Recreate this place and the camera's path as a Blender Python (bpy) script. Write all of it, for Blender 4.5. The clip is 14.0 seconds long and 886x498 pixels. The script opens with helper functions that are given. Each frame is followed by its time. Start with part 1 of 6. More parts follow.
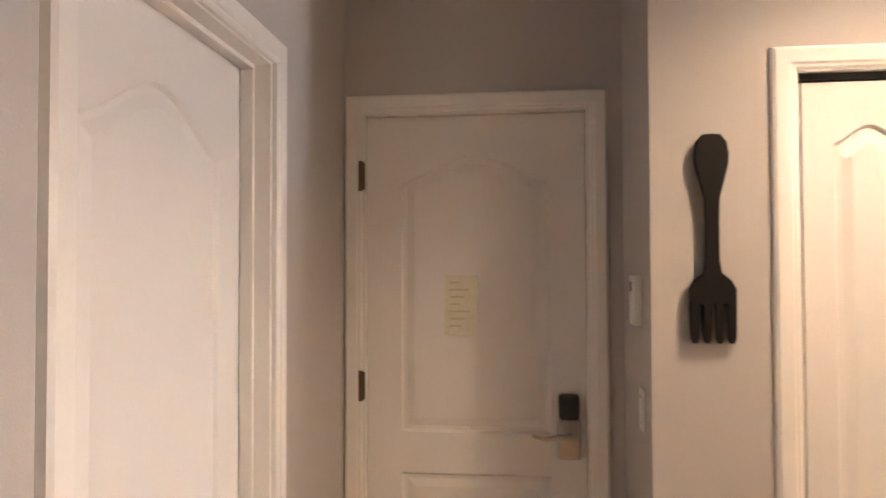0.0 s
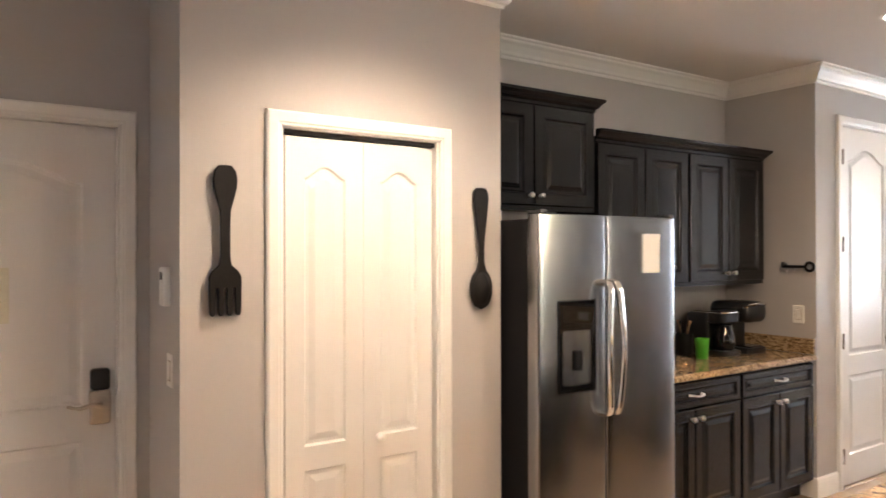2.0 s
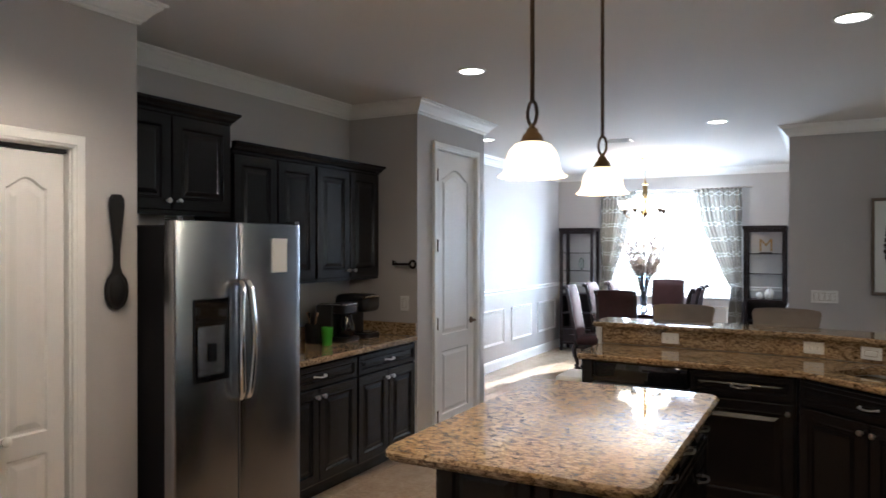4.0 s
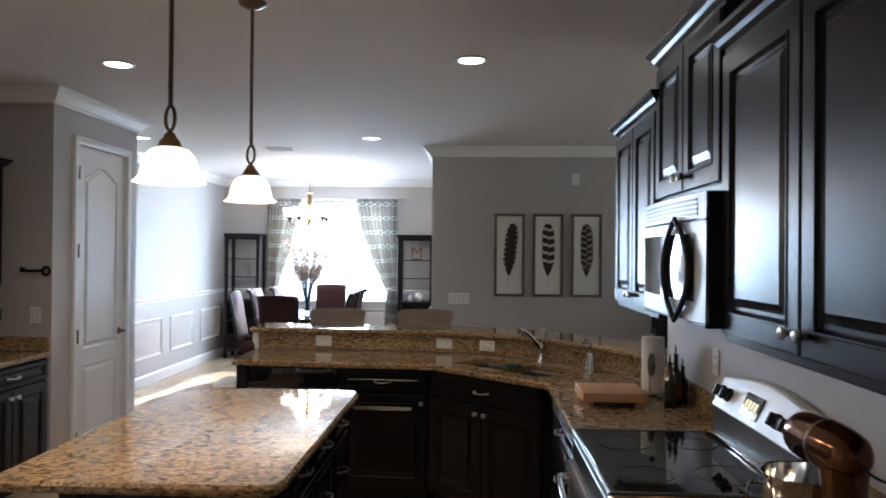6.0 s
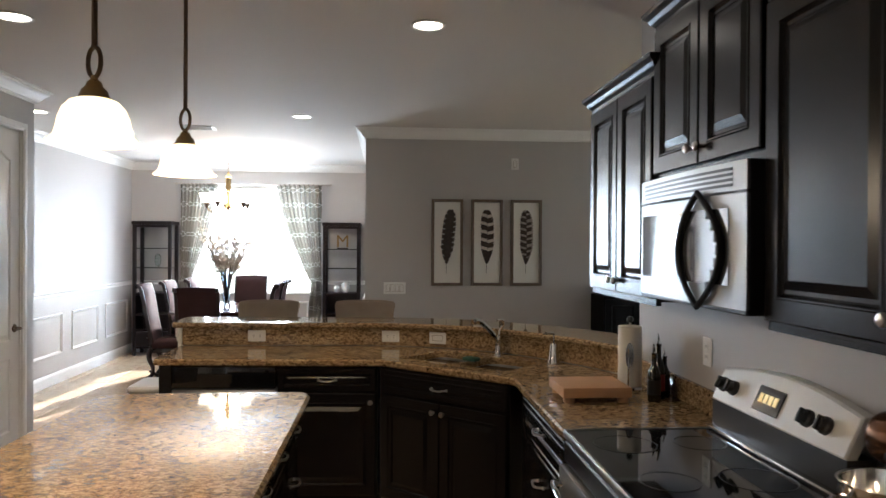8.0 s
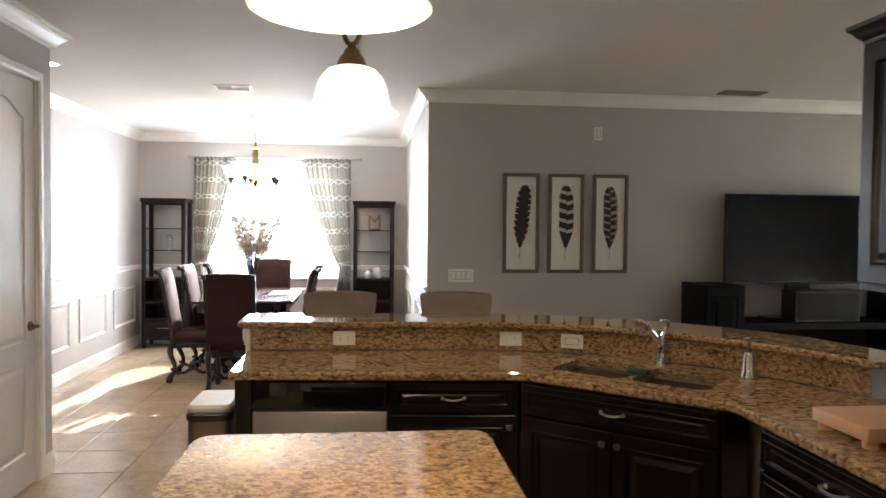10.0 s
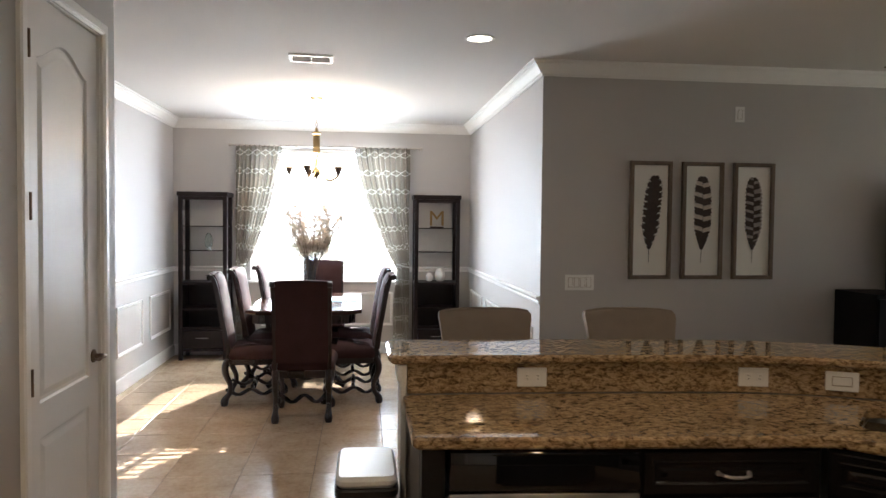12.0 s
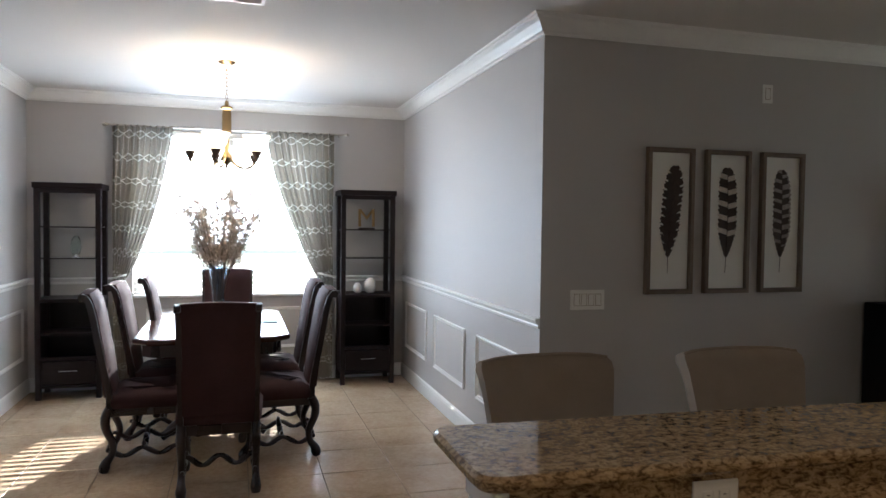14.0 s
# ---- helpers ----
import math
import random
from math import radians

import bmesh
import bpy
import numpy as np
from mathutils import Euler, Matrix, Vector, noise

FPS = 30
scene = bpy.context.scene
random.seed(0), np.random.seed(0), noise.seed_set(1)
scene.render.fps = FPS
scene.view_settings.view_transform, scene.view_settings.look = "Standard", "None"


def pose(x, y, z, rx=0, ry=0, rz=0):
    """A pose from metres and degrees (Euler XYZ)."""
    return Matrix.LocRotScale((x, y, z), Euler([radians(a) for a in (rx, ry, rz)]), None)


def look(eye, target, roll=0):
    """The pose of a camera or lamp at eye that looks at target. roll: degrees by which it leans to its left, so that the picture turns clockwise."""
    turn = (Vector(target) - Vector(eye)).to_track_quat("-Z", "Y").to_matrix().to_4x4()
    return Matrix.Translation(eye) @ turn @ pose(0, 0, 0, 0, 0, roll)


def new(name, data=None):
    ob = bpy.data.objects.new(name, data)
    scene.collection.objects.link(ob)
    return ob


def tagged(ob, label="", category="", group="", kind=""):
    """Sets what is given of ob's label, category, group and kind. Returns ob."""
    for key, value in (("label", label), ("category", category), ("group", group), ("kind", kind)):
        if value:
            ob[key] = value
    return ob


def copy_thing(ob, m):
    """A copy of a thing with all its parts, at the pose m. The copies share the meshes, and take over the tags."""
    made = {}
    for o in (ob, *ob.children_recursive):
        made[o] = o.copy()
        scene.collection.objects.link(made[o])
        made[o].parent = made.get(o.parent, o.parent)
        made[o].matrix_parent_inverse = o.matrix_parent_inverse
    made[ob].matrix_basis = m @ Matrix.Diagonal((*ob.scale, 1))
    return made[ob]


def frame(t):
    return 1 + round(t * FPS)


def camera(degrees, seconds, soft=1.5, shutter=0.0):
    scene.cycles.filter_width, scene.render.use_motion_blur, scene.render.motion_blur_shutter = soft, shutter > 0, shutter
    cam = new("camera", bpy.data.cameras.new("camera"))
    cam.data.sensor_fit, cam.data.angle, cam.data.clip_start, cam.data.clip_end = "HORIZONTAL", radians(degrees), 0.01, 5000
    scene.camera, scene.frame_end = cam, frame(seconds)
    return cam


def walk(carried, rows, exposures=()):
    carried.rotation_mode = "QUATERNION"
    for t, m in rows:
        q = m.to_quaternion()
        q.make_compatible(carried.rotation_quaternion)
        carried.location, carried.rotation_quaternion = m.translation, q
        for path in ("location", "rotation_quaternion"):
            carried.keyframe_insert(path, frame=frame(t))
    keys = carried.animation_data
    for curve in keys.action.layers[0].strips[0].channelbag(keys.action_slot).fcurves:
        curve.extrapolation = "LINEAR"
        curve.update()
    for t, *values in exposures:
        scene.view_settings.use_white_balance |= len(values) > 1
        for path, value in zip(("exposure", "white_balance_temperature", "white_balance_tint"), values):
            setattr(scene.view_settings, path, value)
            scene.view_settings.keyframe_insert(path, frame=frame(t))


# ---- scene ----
cam = camera(64.0, 14.0, shutter=0.3)
PATH = [
    (0, (0.493, 0.296, 1.545), (0.27, 2.282, 1.597), -0.2),
    (0.5, (0.408, 0.139, 1.538), (0.565, 2.132, 1.596), 0.0),
    (1, (0.307, -0.01, 1.559), (0.874, 1.908, 1.596), 0.0),
    (1.5, (0.251, -0.143, 1.575), (1.167, 1.635, 1.598), -0.1),
    (2, (0.228, -0.332, 1.573), (1.338, 1.331, 1.582), -0.1),
    (2.5, (0.176, -0.44, 1.581), (1.473, 1.083, 1.586), -0.2),
    (3, (0.077, -0.496, 1.604), (1.601, 0.799, 1.598), 0.1),
    (3.5, (0.007, -0.579, 1.612), (1.682, 0.514, 1.605), 0.0),
    (4, (-0.055, -0.7, 1.614), (1.704, 0.251, 1.607), 0.0),
    (4.2, (-0.066, -0.733, 1.618), (1.725, 0.156, 1.609), 0.1),
    (6.3, (-0.122, -0.847, 1.621), (1.878, -0.865, 1.637), 0.5),
    (6.5, (-0.115, -0.851, 1.62), (1.884, -0.921, 1.637), 0.5),
    (7, (-0.045, -0.841, 1.612), (1.951, -0.956, 1.631), 0.6),
    (7.5, (0.075, -0.774, 1.594), (2.07, -0.906, 1.602), 0.5),
    (7.7, (0.139, -0.705, 1.589), (2.134, -0.851, 1.592), 0.4),
    (9.8, (1.136, 0.047, 1.576), (3.124, -0.163, 1.514), 0.5),
    (10, (1.254, 0.136, 1.568), (3.241, -0.078, 1.507), 0.6),
    (10.5, (1.55, 0.351, 1.583), (3.538, 0.135, 1.517), 0.7),
    (11, (1.743, 0.595, 1.581), (3.729, 0.374, 1.513), 0.7),
    (11.5, (2.011, 0.777, 1.55), (3.998, 0.558, 1.486), 0.8),
    (12, (2.328, 0.91, 1.573), (4.313, 0.684, 1.501), 0.6),
    (12.5, (2.614, 1.053, 1.578), (4.594, 0.784, 1.508), 0.7),
    (13, (2.986, 1.116, 1.56), (4.945, 0.718, 1.495), 0.7),
    (13.5, (3.362, 1.192, 1.576), (5.307, 0.734, 1.507), 0.7),
    (14, (3.688, 1.274, 1.576), (5.608, 0.716, 1.507), 0.7),
]
EXPOSE = [(0.0, 4.05, 6600, 19), (1.0, 3.95, 6350, 18), (1.5, 4.2, 6250, 16), (2.0, 4.45, 6000, 14), (2.5, 4.05, 5800, 12), (3.0, 3.4, 5550, 10), (3.5, 3.1, 5350, 9), (4.0, 3.1, 5150, 8), (6.5, 3.0, 5150, 8), (7.5, 3.05, 5450, 8), (10.0, 3.35, 6050, 10), (11.0, 2.9, 6050, 10), (12.0, 2.9, 5950, 10), (13.0, 2.55, 5750, 9), (14.0, 2.3, 5600, 9)]
walk(cam, [(t, look(eye, target, roll)) for t, eye, target, roll in PATH], EXPOSE)

# ---- world, sun, large lights ----
world = bpy.data.worlds.new("world")
scene.world = world
world.use_nodes = True
wn = world.node_tree.nodes
sky = wn.new("ShaderNodeTexSky")
sky.sky_type, sky.sun_disc = "NISHITA", False
SUN = Vector((1.0, -0.258, 0.562)).normalized()
sky.sun_elevation = math.asin(SUN.z)
sky.sun_rotation = math.atan2(SUN.x, SUN.y)
world.node_tree.links.new(sky.outputs[0], wn["Background"].inputs[0])
wn["Background"].inputs[1].default_value = 0.05


def lamp(name, kind, m, energy, colour, **more):
    data = bpy.data.lights.new(name, kind)
    data.energy, data.color = energy, colour
    for key, value in more.items():
        if key == "size": data.size = value
        elif key == "size_y": data.shape, data.size_y = "RECTANGLE", value
        elif key == "radius": data.shadow_soft_size = value
        elif key == "angle": data.angle = value
        elif key == "cone": data.spot_size, data.spot_blend = value, 0.7
    ob = new(name, data)
    ob.matrix_world = m
    return ob


WARM = (1.0, 0.74, 0.48)
COOL = (0.78, 0.89, 1.0)
lamp("sun", "SUN", look(SUN * 20, (0, 0, 0)), 5.0, (1.0, 0.93, 0.82), angle=radians(0.3))
lamp("window_daylight", "AREA", look((10.93, 1.33, 1.66), (0, 1.33, 1.50)), 17, COOL, size=1.7, size_y=1.5)
# Added fill at a guessed patio opening, for the weak greenish living room light.
lamp("unseen_patio_fill", "AREA", look((5.9, -6.40, 1.3), (5.9, 0, 1.3)), 0.7, (0.93, 1.0, 0.86), size=1.6, size_y=1.9)

# ---- materials ----


def mat(name, rough=0.5, metal=0.0, spec=0.5):
    m = bpy.data.materials.new(name)
    m.use_nodes = True
    b = m.node_tree.nodes["Principled BSDF"]
    b.inputs["Roughness"].default_value = rough
    b.inputs["Metallic"].default_value = metal
    b.inputs["Specular IOR Level"].default_value = spec
    return m, m.node_tree.nodes, m.node_tree.links, b


def ramp(nodes, links, src, stops):
    r = nodes.new("ShaderNodeValToRGB")
    el = r.color_ramp.elements
    while len(el) < len(stops):
        el.new(0.5)
    for e, (p, c) in zip(el, stops):
        e.position, e.color = p, (*c, 1)
    links.new(src, r.inputs[0])
    return r.outputs[0]


def noise_tex(nodes, links, scale, detail=4, vec=None, rough=0.55):
    n = nodes.new("ShaderNodeTexNoise")
    n.inputs["Scale"].default_value, n.inputs["Detail"].default_value, n.inputs["Roughness"].default_value = scale, detail, rough
    if vec is not None:
        links.new(vec, n.inputs["Vector"])
    return n.outputs["Fac"]


def coords(nodes, links, scale=(1, 1, 1)):
    g = nodes.new("ShaderNodeNewGeometry")
    mp = nodes.new("ShaderNodeMapping")
    mp.inputs["Scale"].default_value = scale
    links.new(g.outputs["Position"], mp.inputs["Vector"])
    return mp.outputs["Vector"]


def bump(nodes, links, b, src, strength, dist=0.01):
    n = nodes.new("ShaderNodeBump")
    n.inputs["Strength"].default_value, n.inputs["Distance"].default_value = strength, dist
    links.new(src, n.inputs["Height"])
    links.new(n.outputs[0], b.inputs["Normal"])


def mix(nodes, links, fac, a, c, mode="MIX"):
    n = nodes.new("ShaderNodeMix")
    n.data_type, n.blend_type = "RGBA", mode
    for v, i in ((fac, 0), (a, 6), (c, 7)):
        if isinstance(v, (int, float)): n.inputs[i].default_value = v
        elif isinstance(v, tuple): n.inputs[i].default_value = (*v, 1)
        else: links.new(v, n.inputs[i])
    return n.outputs[2]


def spread(c, f):
    return tuple(min(1, v * f) for v in c)


def surface(name, colour, rough=0.5, metal=0.0, spec=0.5, var=0.12, scale=3.0, fine=60.0, relief=0.05, stretch=(1, 1, 1), rvar=0.06):
    """Paint, wood, cloth and metal with variation at two scales and fine relief."""
    m, n, l, b = mat(name, rough, metal, spec)
    v = coords(n, l, stretch)
    big, small = noise_tex(n, l, scale, 4, v), noise_tex(n, l, fine, 3, v)
    c = ramp(n, l, big, [(0.3, spread(colour, 1 - var)), (0.7, spread(colour, 1 + var))])
    c = mix(n, l, 0.35, c, ramp(n, l, small, [(0.35, spread(colour, 1 - var)), (0.65, spread(colour, 1 + var))]))
    l.new(c, b.inputs["Base Color"])
    mr = n.new("ShaderNodeMapRange")
    mr.inputs[3].default_value, mr.inputs[4].default_value = max(0.02, rough - rvar), min(1, rough + rvar)
    l.new(big, mr.inputs[0])
    l.new(mr.outputs[0], b.inputs["Roughness"])
    if relief:
        bump(n, l, b, small, relief, 0.004)
    return m


def glow(name, colour, strength):
    m, n, l, b = mat(name, 0.4)
    b.inputs["Base Color"].default_value = (*colour, 1)
    b.inputs["Emission Color"].default_value = (*colour, 1)
    b.inputs["Emission Strength"].default_value = strength
    return m


M_WALL = surface("wall_paint", (0.47, 0.45, 0.438), 0.62, var=0.02, scale=1.5, fine=220, relief=0.12)
M_CEIL = surface("ceiling_paint", (0.66, 0.63, 0.60), 0.8, var=0.02, scale=1.2, fine=120, relief=0.25)
M_TRIM = surface("trim_white_paint", (0.80, 0.79, 0.77), 0.35, var=0.02, scale=4, fine=90, relief=0.02)
M_DOOR = surface("door_white_paint", (0.76, 0.745, 0.73), 0.38, var=0.02, scale=3, fine=160, relief=0.05, stretch=(1, 1, 0.12))
M_CAB = surface("espresso_wood", (0.009, 0.0078, 0.0078), 0.25, spec=0.36, var=0.2, scale=5, fine=70, relief=0.008, stretch=(1, 1, 0.08), rvar=0.015)
M_DARKWOOD = surface("dark_cherry_wood", (0.018, 0.008, 0.006), 0.28, var=0.35, scale=6, fine=80, relief=0.04, stretch=(1, 1, 0.15))
M_TABLEWOOD = surface("polished_table_wood", (0.05, 0.02, 0.014), 0.14, var=0.3, scale=5, fine=60, relief=0.02, stretch=(0.15, 1, 1))
M_CABDINE = surface("mahogany_cabinet_wood", (0.012, 0.0062, 0.006), 0.45, spec=0.22, var=0.3, scale=5, fine=70, relief=0.03, stretch=(1, 1, 0.1))
M_LEATHER = surface("burgundy_leather", (0.050, 0.024, 0.023), 0.82, spec=0.15, var=0.18, scale=7, fine=150, relief=0.2)
M_STOOL = surface("taupe_upholstery", (0.29, 0.235, 0.185), 0.85, spec=0.2, var=0.1, scale=9, fine=320, relief=0.3)
M_STEEL = surface("brushed_stainless", (0.34, 0.345, 0.355), 0.25, 1.0, var=0.05, scale=3, fine=180, relief=0.03, stretch=(0.03, 0.03, 1), rvar=0.04)
M_STEELV = surface("satin_stainless", (0.42, 0.42, 0.415), 0.42, 1.0, var=0.05, scale=3, fine=300, relief=0.006, stretch=(1, 1, 0.02), rvar=0.03)
M_CHROME = surface("chrome", (0.78, 0.77, 0.75), 0.10, 1.0, var=0.03, relief=0)
M_NICKEL = surface("brushed_nickel", (0.50, 0.46, 0.41), 0.28, 1.0, var=0.06, relief=0.02)
M_BRONZE = surface("aged_bronze", (0.16, 0.11, 0.075), 0.38, 1.0, var=0.2, scale=20, relief=0.05)
M_BRASS = surface("antique_brass", (0.36, 0.26, 0.13), 0.25, 1.0, var=0.1, relief=0.02)
M_BLACK = surface("black_plastic", (0.012, 0.012, 0.013), 0.32, var=0.15, fine=150, relief=0.04)
M_IRON = surface("black_painted_wood", (0.006, 0.0052, 0.005), 0.55, spec=0.25, var=0.35, scale=18, fine=120, relief=0.15)
M_GLASSBLK = surface("black_glass", (0.006, 0.006, 0.007), 0.04, spec=0.6, var=0.1, relief=0, rvar=0.015)
M_WHITEPL = surface("white_plastic", (0.78, 0.77, 0.74), 0.35, var=0.02, relief=0)
M_PAPER = surface("white_paper", (0.78, 0.77, 0.73), 0.85, var=0.04, fine=200, relief=0.1)
M_MAPLE = surface("maple_board", (0.56, 0.34, 0.19), 0.45, var=0.14, scale=4, fine=50, relief=0.04, stretch=(1, 0.1, 1))
M_BIN = surface("brown_brushed_steel", (0.30, 0.235, 0.19), 0.38, 0.9, var=0.10, relief=0.03)
M_COPPER = surface("bronze_enamel", (0.20, 0.095, 0.045), 0.16, 0.75, var=0.08, scale=6, relief=0.0)
M_GREEN = surface("green_plastic", (0.08, 0.42, 0.03), 0.4, var=0.05, relief=0)
M_CERAMIC = surface("white_ceramic", (0.75, 0.73, 0.70), 0.2, var=0.03, relief=0.02)
M_SCREEN = surface("tv_screen", (0.005, 0.005, 0.006), 0.16, spec=0.2, var=0.05, relief=0)
M_GROUT = surface("grout", (0.25, 0.185, 0.125), 0.85, var=0.12, scale=9, fine=200, relief=0.2)
M_FRAMEWOOD = surface("weathered_frame_wood", (0.145, 0.105, 0.075), 0.6, var=0.3, scale=14, fine=160, relief=0.15, stretch=(1, 1, 0.1))
M_FEATHER = surface("feather_dark_brown", (0.045, 0.030, 0.024), 0.8, var=0.35, scale=40, fine=300, relief=0)
M_FEATHERM = surface("feather_grey_brown", (0.30, 0.26, 0.235), 0.8, var=0.35, scale=40, fine=300, relief=0)
M_FEATHERL = surface("feather_pale_tan", (0.58, 0.52, 0.46), 0.8, var=0.2, scale=40, fine=300, relief=0)
M_STEM = surface("dry_stem", (0.12, 0.075, 0.04), 0.7, var=0.2, relief=0)
M_GOLD = surface("gold_painted_metal", (0.30, 0.19, 0.075), 0.4, 0.7, var=0.1, relief=0.02)
M_HARD = surface("exterior_ground", (0.20, 0.22, 0.12), 0.9, var=0.25, scale=0.5, fine=8, relief=0.2)
M_RED = surface("dark_red_label", (0.20, 0.02, 0.02), 0.4, var=0.1, relief=0)
M_DARKGLASS = surface("dark_bottle_glass", (0.012, 0.012, 0.008), 0.06, spec=0.7, var=0.1, relief=0)
M_DARKSIDE = surface("dark_textured_steel", (0.006, 0.006, 0.007), 0.6, spec=0.15, var=0.15, fine=200, relief=0.05)
M_NOTE = surface("faded_yellow_note", (0.70, 0.675, 0.56), 0.8, var=0.06, scale=30, relief=0)
M_INK = surface("faint_ink", (0.56, 0.54, 0.42), 0.8, var=0.1, relief=0)
G_PEND = glow("lit_frosted_glass", (1.0, 0.75, 0.36), 0.32)
G_CAN = glow("lit_can_lens", (1.0, 0.86, 0.68), 2.4)
G_CHAND = glow("lit_alabaster_glass", (1.0, 0.85, 0.62), 0.65)
G_LCD = glow("amber_lcd", (0.9, 0.66, 0.26), 0.08)
# Emission standing in for overexposed daylight behind the blinds; no lamp.
G_OUTGLOW = glow("glowing_daylight_sheet", (0.93, 0.97, 1.0), 3.5)


def granite():
    m, n, l, b = mat("brown_gold_granite", 0.07, 0, 0.55)
    v = coords(n, l, (1, 1, 1))
    w = n.new("ShaderNodeMapping")
    w.inputs["Rotation"].default_value = (0.15, 0.1, 0.35)
    w.inputs["Scale"].default_value = (1.3, 0.75, 1.7)
    l.new(v, w.inputs["Vector"])
    a = noise_tex(n, l, 46, 6, w.outputs[0], 0.70)
    a.node.inputs["Distortion"].default_value = 0.7
    d = noise_tex(n, l, 95, 4, v, 0.6)
    big = noise_tex(n, l, 6.0, 3, v)
    c = ramp(n, l, a, [(0.30, (0.034, 0.024, 0.016)), (0.42, (0.165, 0.105, 0.055)), (0.50, (0.38, 0.265, 0.14)), (0.63, (0.55, 0.415, 0.245)), (0.77, (0.33, 0.22, 0.115))])
    dk = ramp(n, l, d, [(0.36, (0.16, 0.12, 0.10)), (0.45, (1, 1, 1))])
    c = mix(n, l, 0.6, c, dk, "MULTIPLY")
    c = mix(n, l, 0.5, c, ramp(n, l, big, [(0.3, (0.68, 0.62, 0.56)), (0.7, (1, 1, 1))]), "MULTIPLY")
    l.new(c, b.inputs["Base Color"])
    mr = n.new("ShaderNodeMapRange")
    mr.inputs[3].default_value, mr.inputs[4].default_value = 0.03, 0.06
    l.new(a, mr.inputs[0])
    l.new(mr.outputs[0], b.inputs["Roughness"])
    return m


def tile_mat():
    m, n, l, b = mat("beige_travertine_tile", 0.3, 0, 0.45)
    v = coords(n, l)
    oi = n.new("ShaderNodeObjectInfo")
    gi = n.new("ShaderNodeNewGeometry")
    add = n.new("ShaderNodeMath")
    l.new(oi.outputs["Random"], add.inputs[0])
    l.new(gi.outputs["Random Per Island"], add.inputs[1])
    off = n.new("ShaderNodeVectorMath")
    off.operation = "MULTIPLY_ADD"
    comb = n.new("ShaderNodeCombineXYZ")
    l.new(add.outputs[0], comb.inputs[2])
    l.new(comb.outputs[0], off.inputs[0])
    off.inputs[1].default_value = (0, 0, 7)
    l.new(v, off.inputs[2])
    big, small = noise_tex(n, l, 4.5, 5, off.outputs[0], 0.6), noise_tex(n, l, 34, 5, off.outputs[0], 0.65)
    c = ramp(n, l, big, [(0.28, (0.37, 0.25, 0.15)), (0.5, (0.49, 0.36, 0.24)), (0.74, (0.58, 0.45, 0.315))])
    c = mix(n, l, 0.28, c, ramp(n, l, small, [(0.36, (0.29, 0.19, 0.11)), (0.62, (0.58, 0.45, 0.32))]))
    l.new(c, b.inputs["Base Color"])
    mr = n.new("ShaderNodeMapRange")
    mr.inputs[3].default_value, mr.inputs[4].default_value = 0.13, 0.32
    l.new(small, mr.inputs[0])
    l.new(mr.outputs[0], b.inputs["Roughness"])
    bump(n, l, b, small, 0.06, 0.004)
    return m


def glass_mat(name, tint=(0.95, 0.97, 0.97), rough=0.0):
    m, n, l, b = mat(name, rough)
    b.inputs["Base Color"].default_value = (*tint, 1)
    b.inputs["Transmission Weight"].default_value = 1.0
    b.inputs["IOR"].default_value = 1.45
    return m


def thin_mat(name, colour, through_share):
    """Thin stuff that lets light through."""
    m, n, l, b = mat(name, 0.5)
    tr = n.new("ShaderNodeBsdfTranslucent")
    tr.inputs[0].default_value = (*colour, 1)
    mx = n.new("ShaderNodeMixShader")
    mx.inputs[0].default_value = through_share
    b.inputs["Base Color"].default_value = (*colour, 1)
    l.new(b.outputs[0], mx.inputs[1])
    l.new(tr.outputs[0], mx.inputs[2])
    l.new(mx.outputs[0], n["Material Output"].inputs[0])
    return m


def curtain_mat():
    """Grey cloth woven with white chains of diamonds and fine white uprights, laid out on the cloth's own UVs in metres."""
    m, n, l, b = mat("grey_trellis_curtain_cloth", 0.85, 0, 0.1)
    uv = n.new("ShaderNodeUVMap")
    sep = n.new("ShaderNodeSeparateXYZ")
    l.new(uv.outputs[0], sep.inputs[0])

    def math2(op, a, c=None, d=None):
        k = n.new("ShaderNodeMath")
        k.operation = op
        for i, q in enumerate((a, c, d)):
            if q is None: continue
            if isinstance(q, (int, float)): k.inputs[i].default_value = q
            else: l.new(q, k.inputs[i])
        return k.outputs[0]

    row = math2("PINGPONG", sep.outputs[1], 0.108)
    tri = math2("PINGPONG", sep.outputs[0], 0.125)
    edge = math2("ABSOLUTE", math2("SUBTRACT", row, math2("MULTIPLY", tri, 0.30)))
    line = math2("LESS_THAN", edge, 0.0052)
    up = math2("LESS_THAN", math2("PINGPONG", sep.outputs[0], 0.0625), 0.0042)
    line = math2("MAXIMUM", line, math2("MULTIPLY", up, 0.6))
    cloth = ramp(n, l, noise_tex(n, l, 400, 2, coords(n, l)), [(0.3, (0.245, 0.225, 0.19)), (0.7, (0.31, 0.285, 0.245))])
    c = mix(n, l, line, cloth, (0.72, 0.72, 0.68))
    l.new(c, b.inputs["Base Color"])
    tr = n.new("ShaderNodeBsdfTranslucent")
    l.new(c, tr.inputs[0])
    mx = n.new("ShaderNodeMixShader")
    mx.inputs[0].default_value = 0.09
    l.new(b.outputs[0], mx.inputs[1])
    l.new(tr.outputs[0], mx.inputs[2])
    l.new(mx.outputs[0], n["Material Output"].inputs[0])
    return m


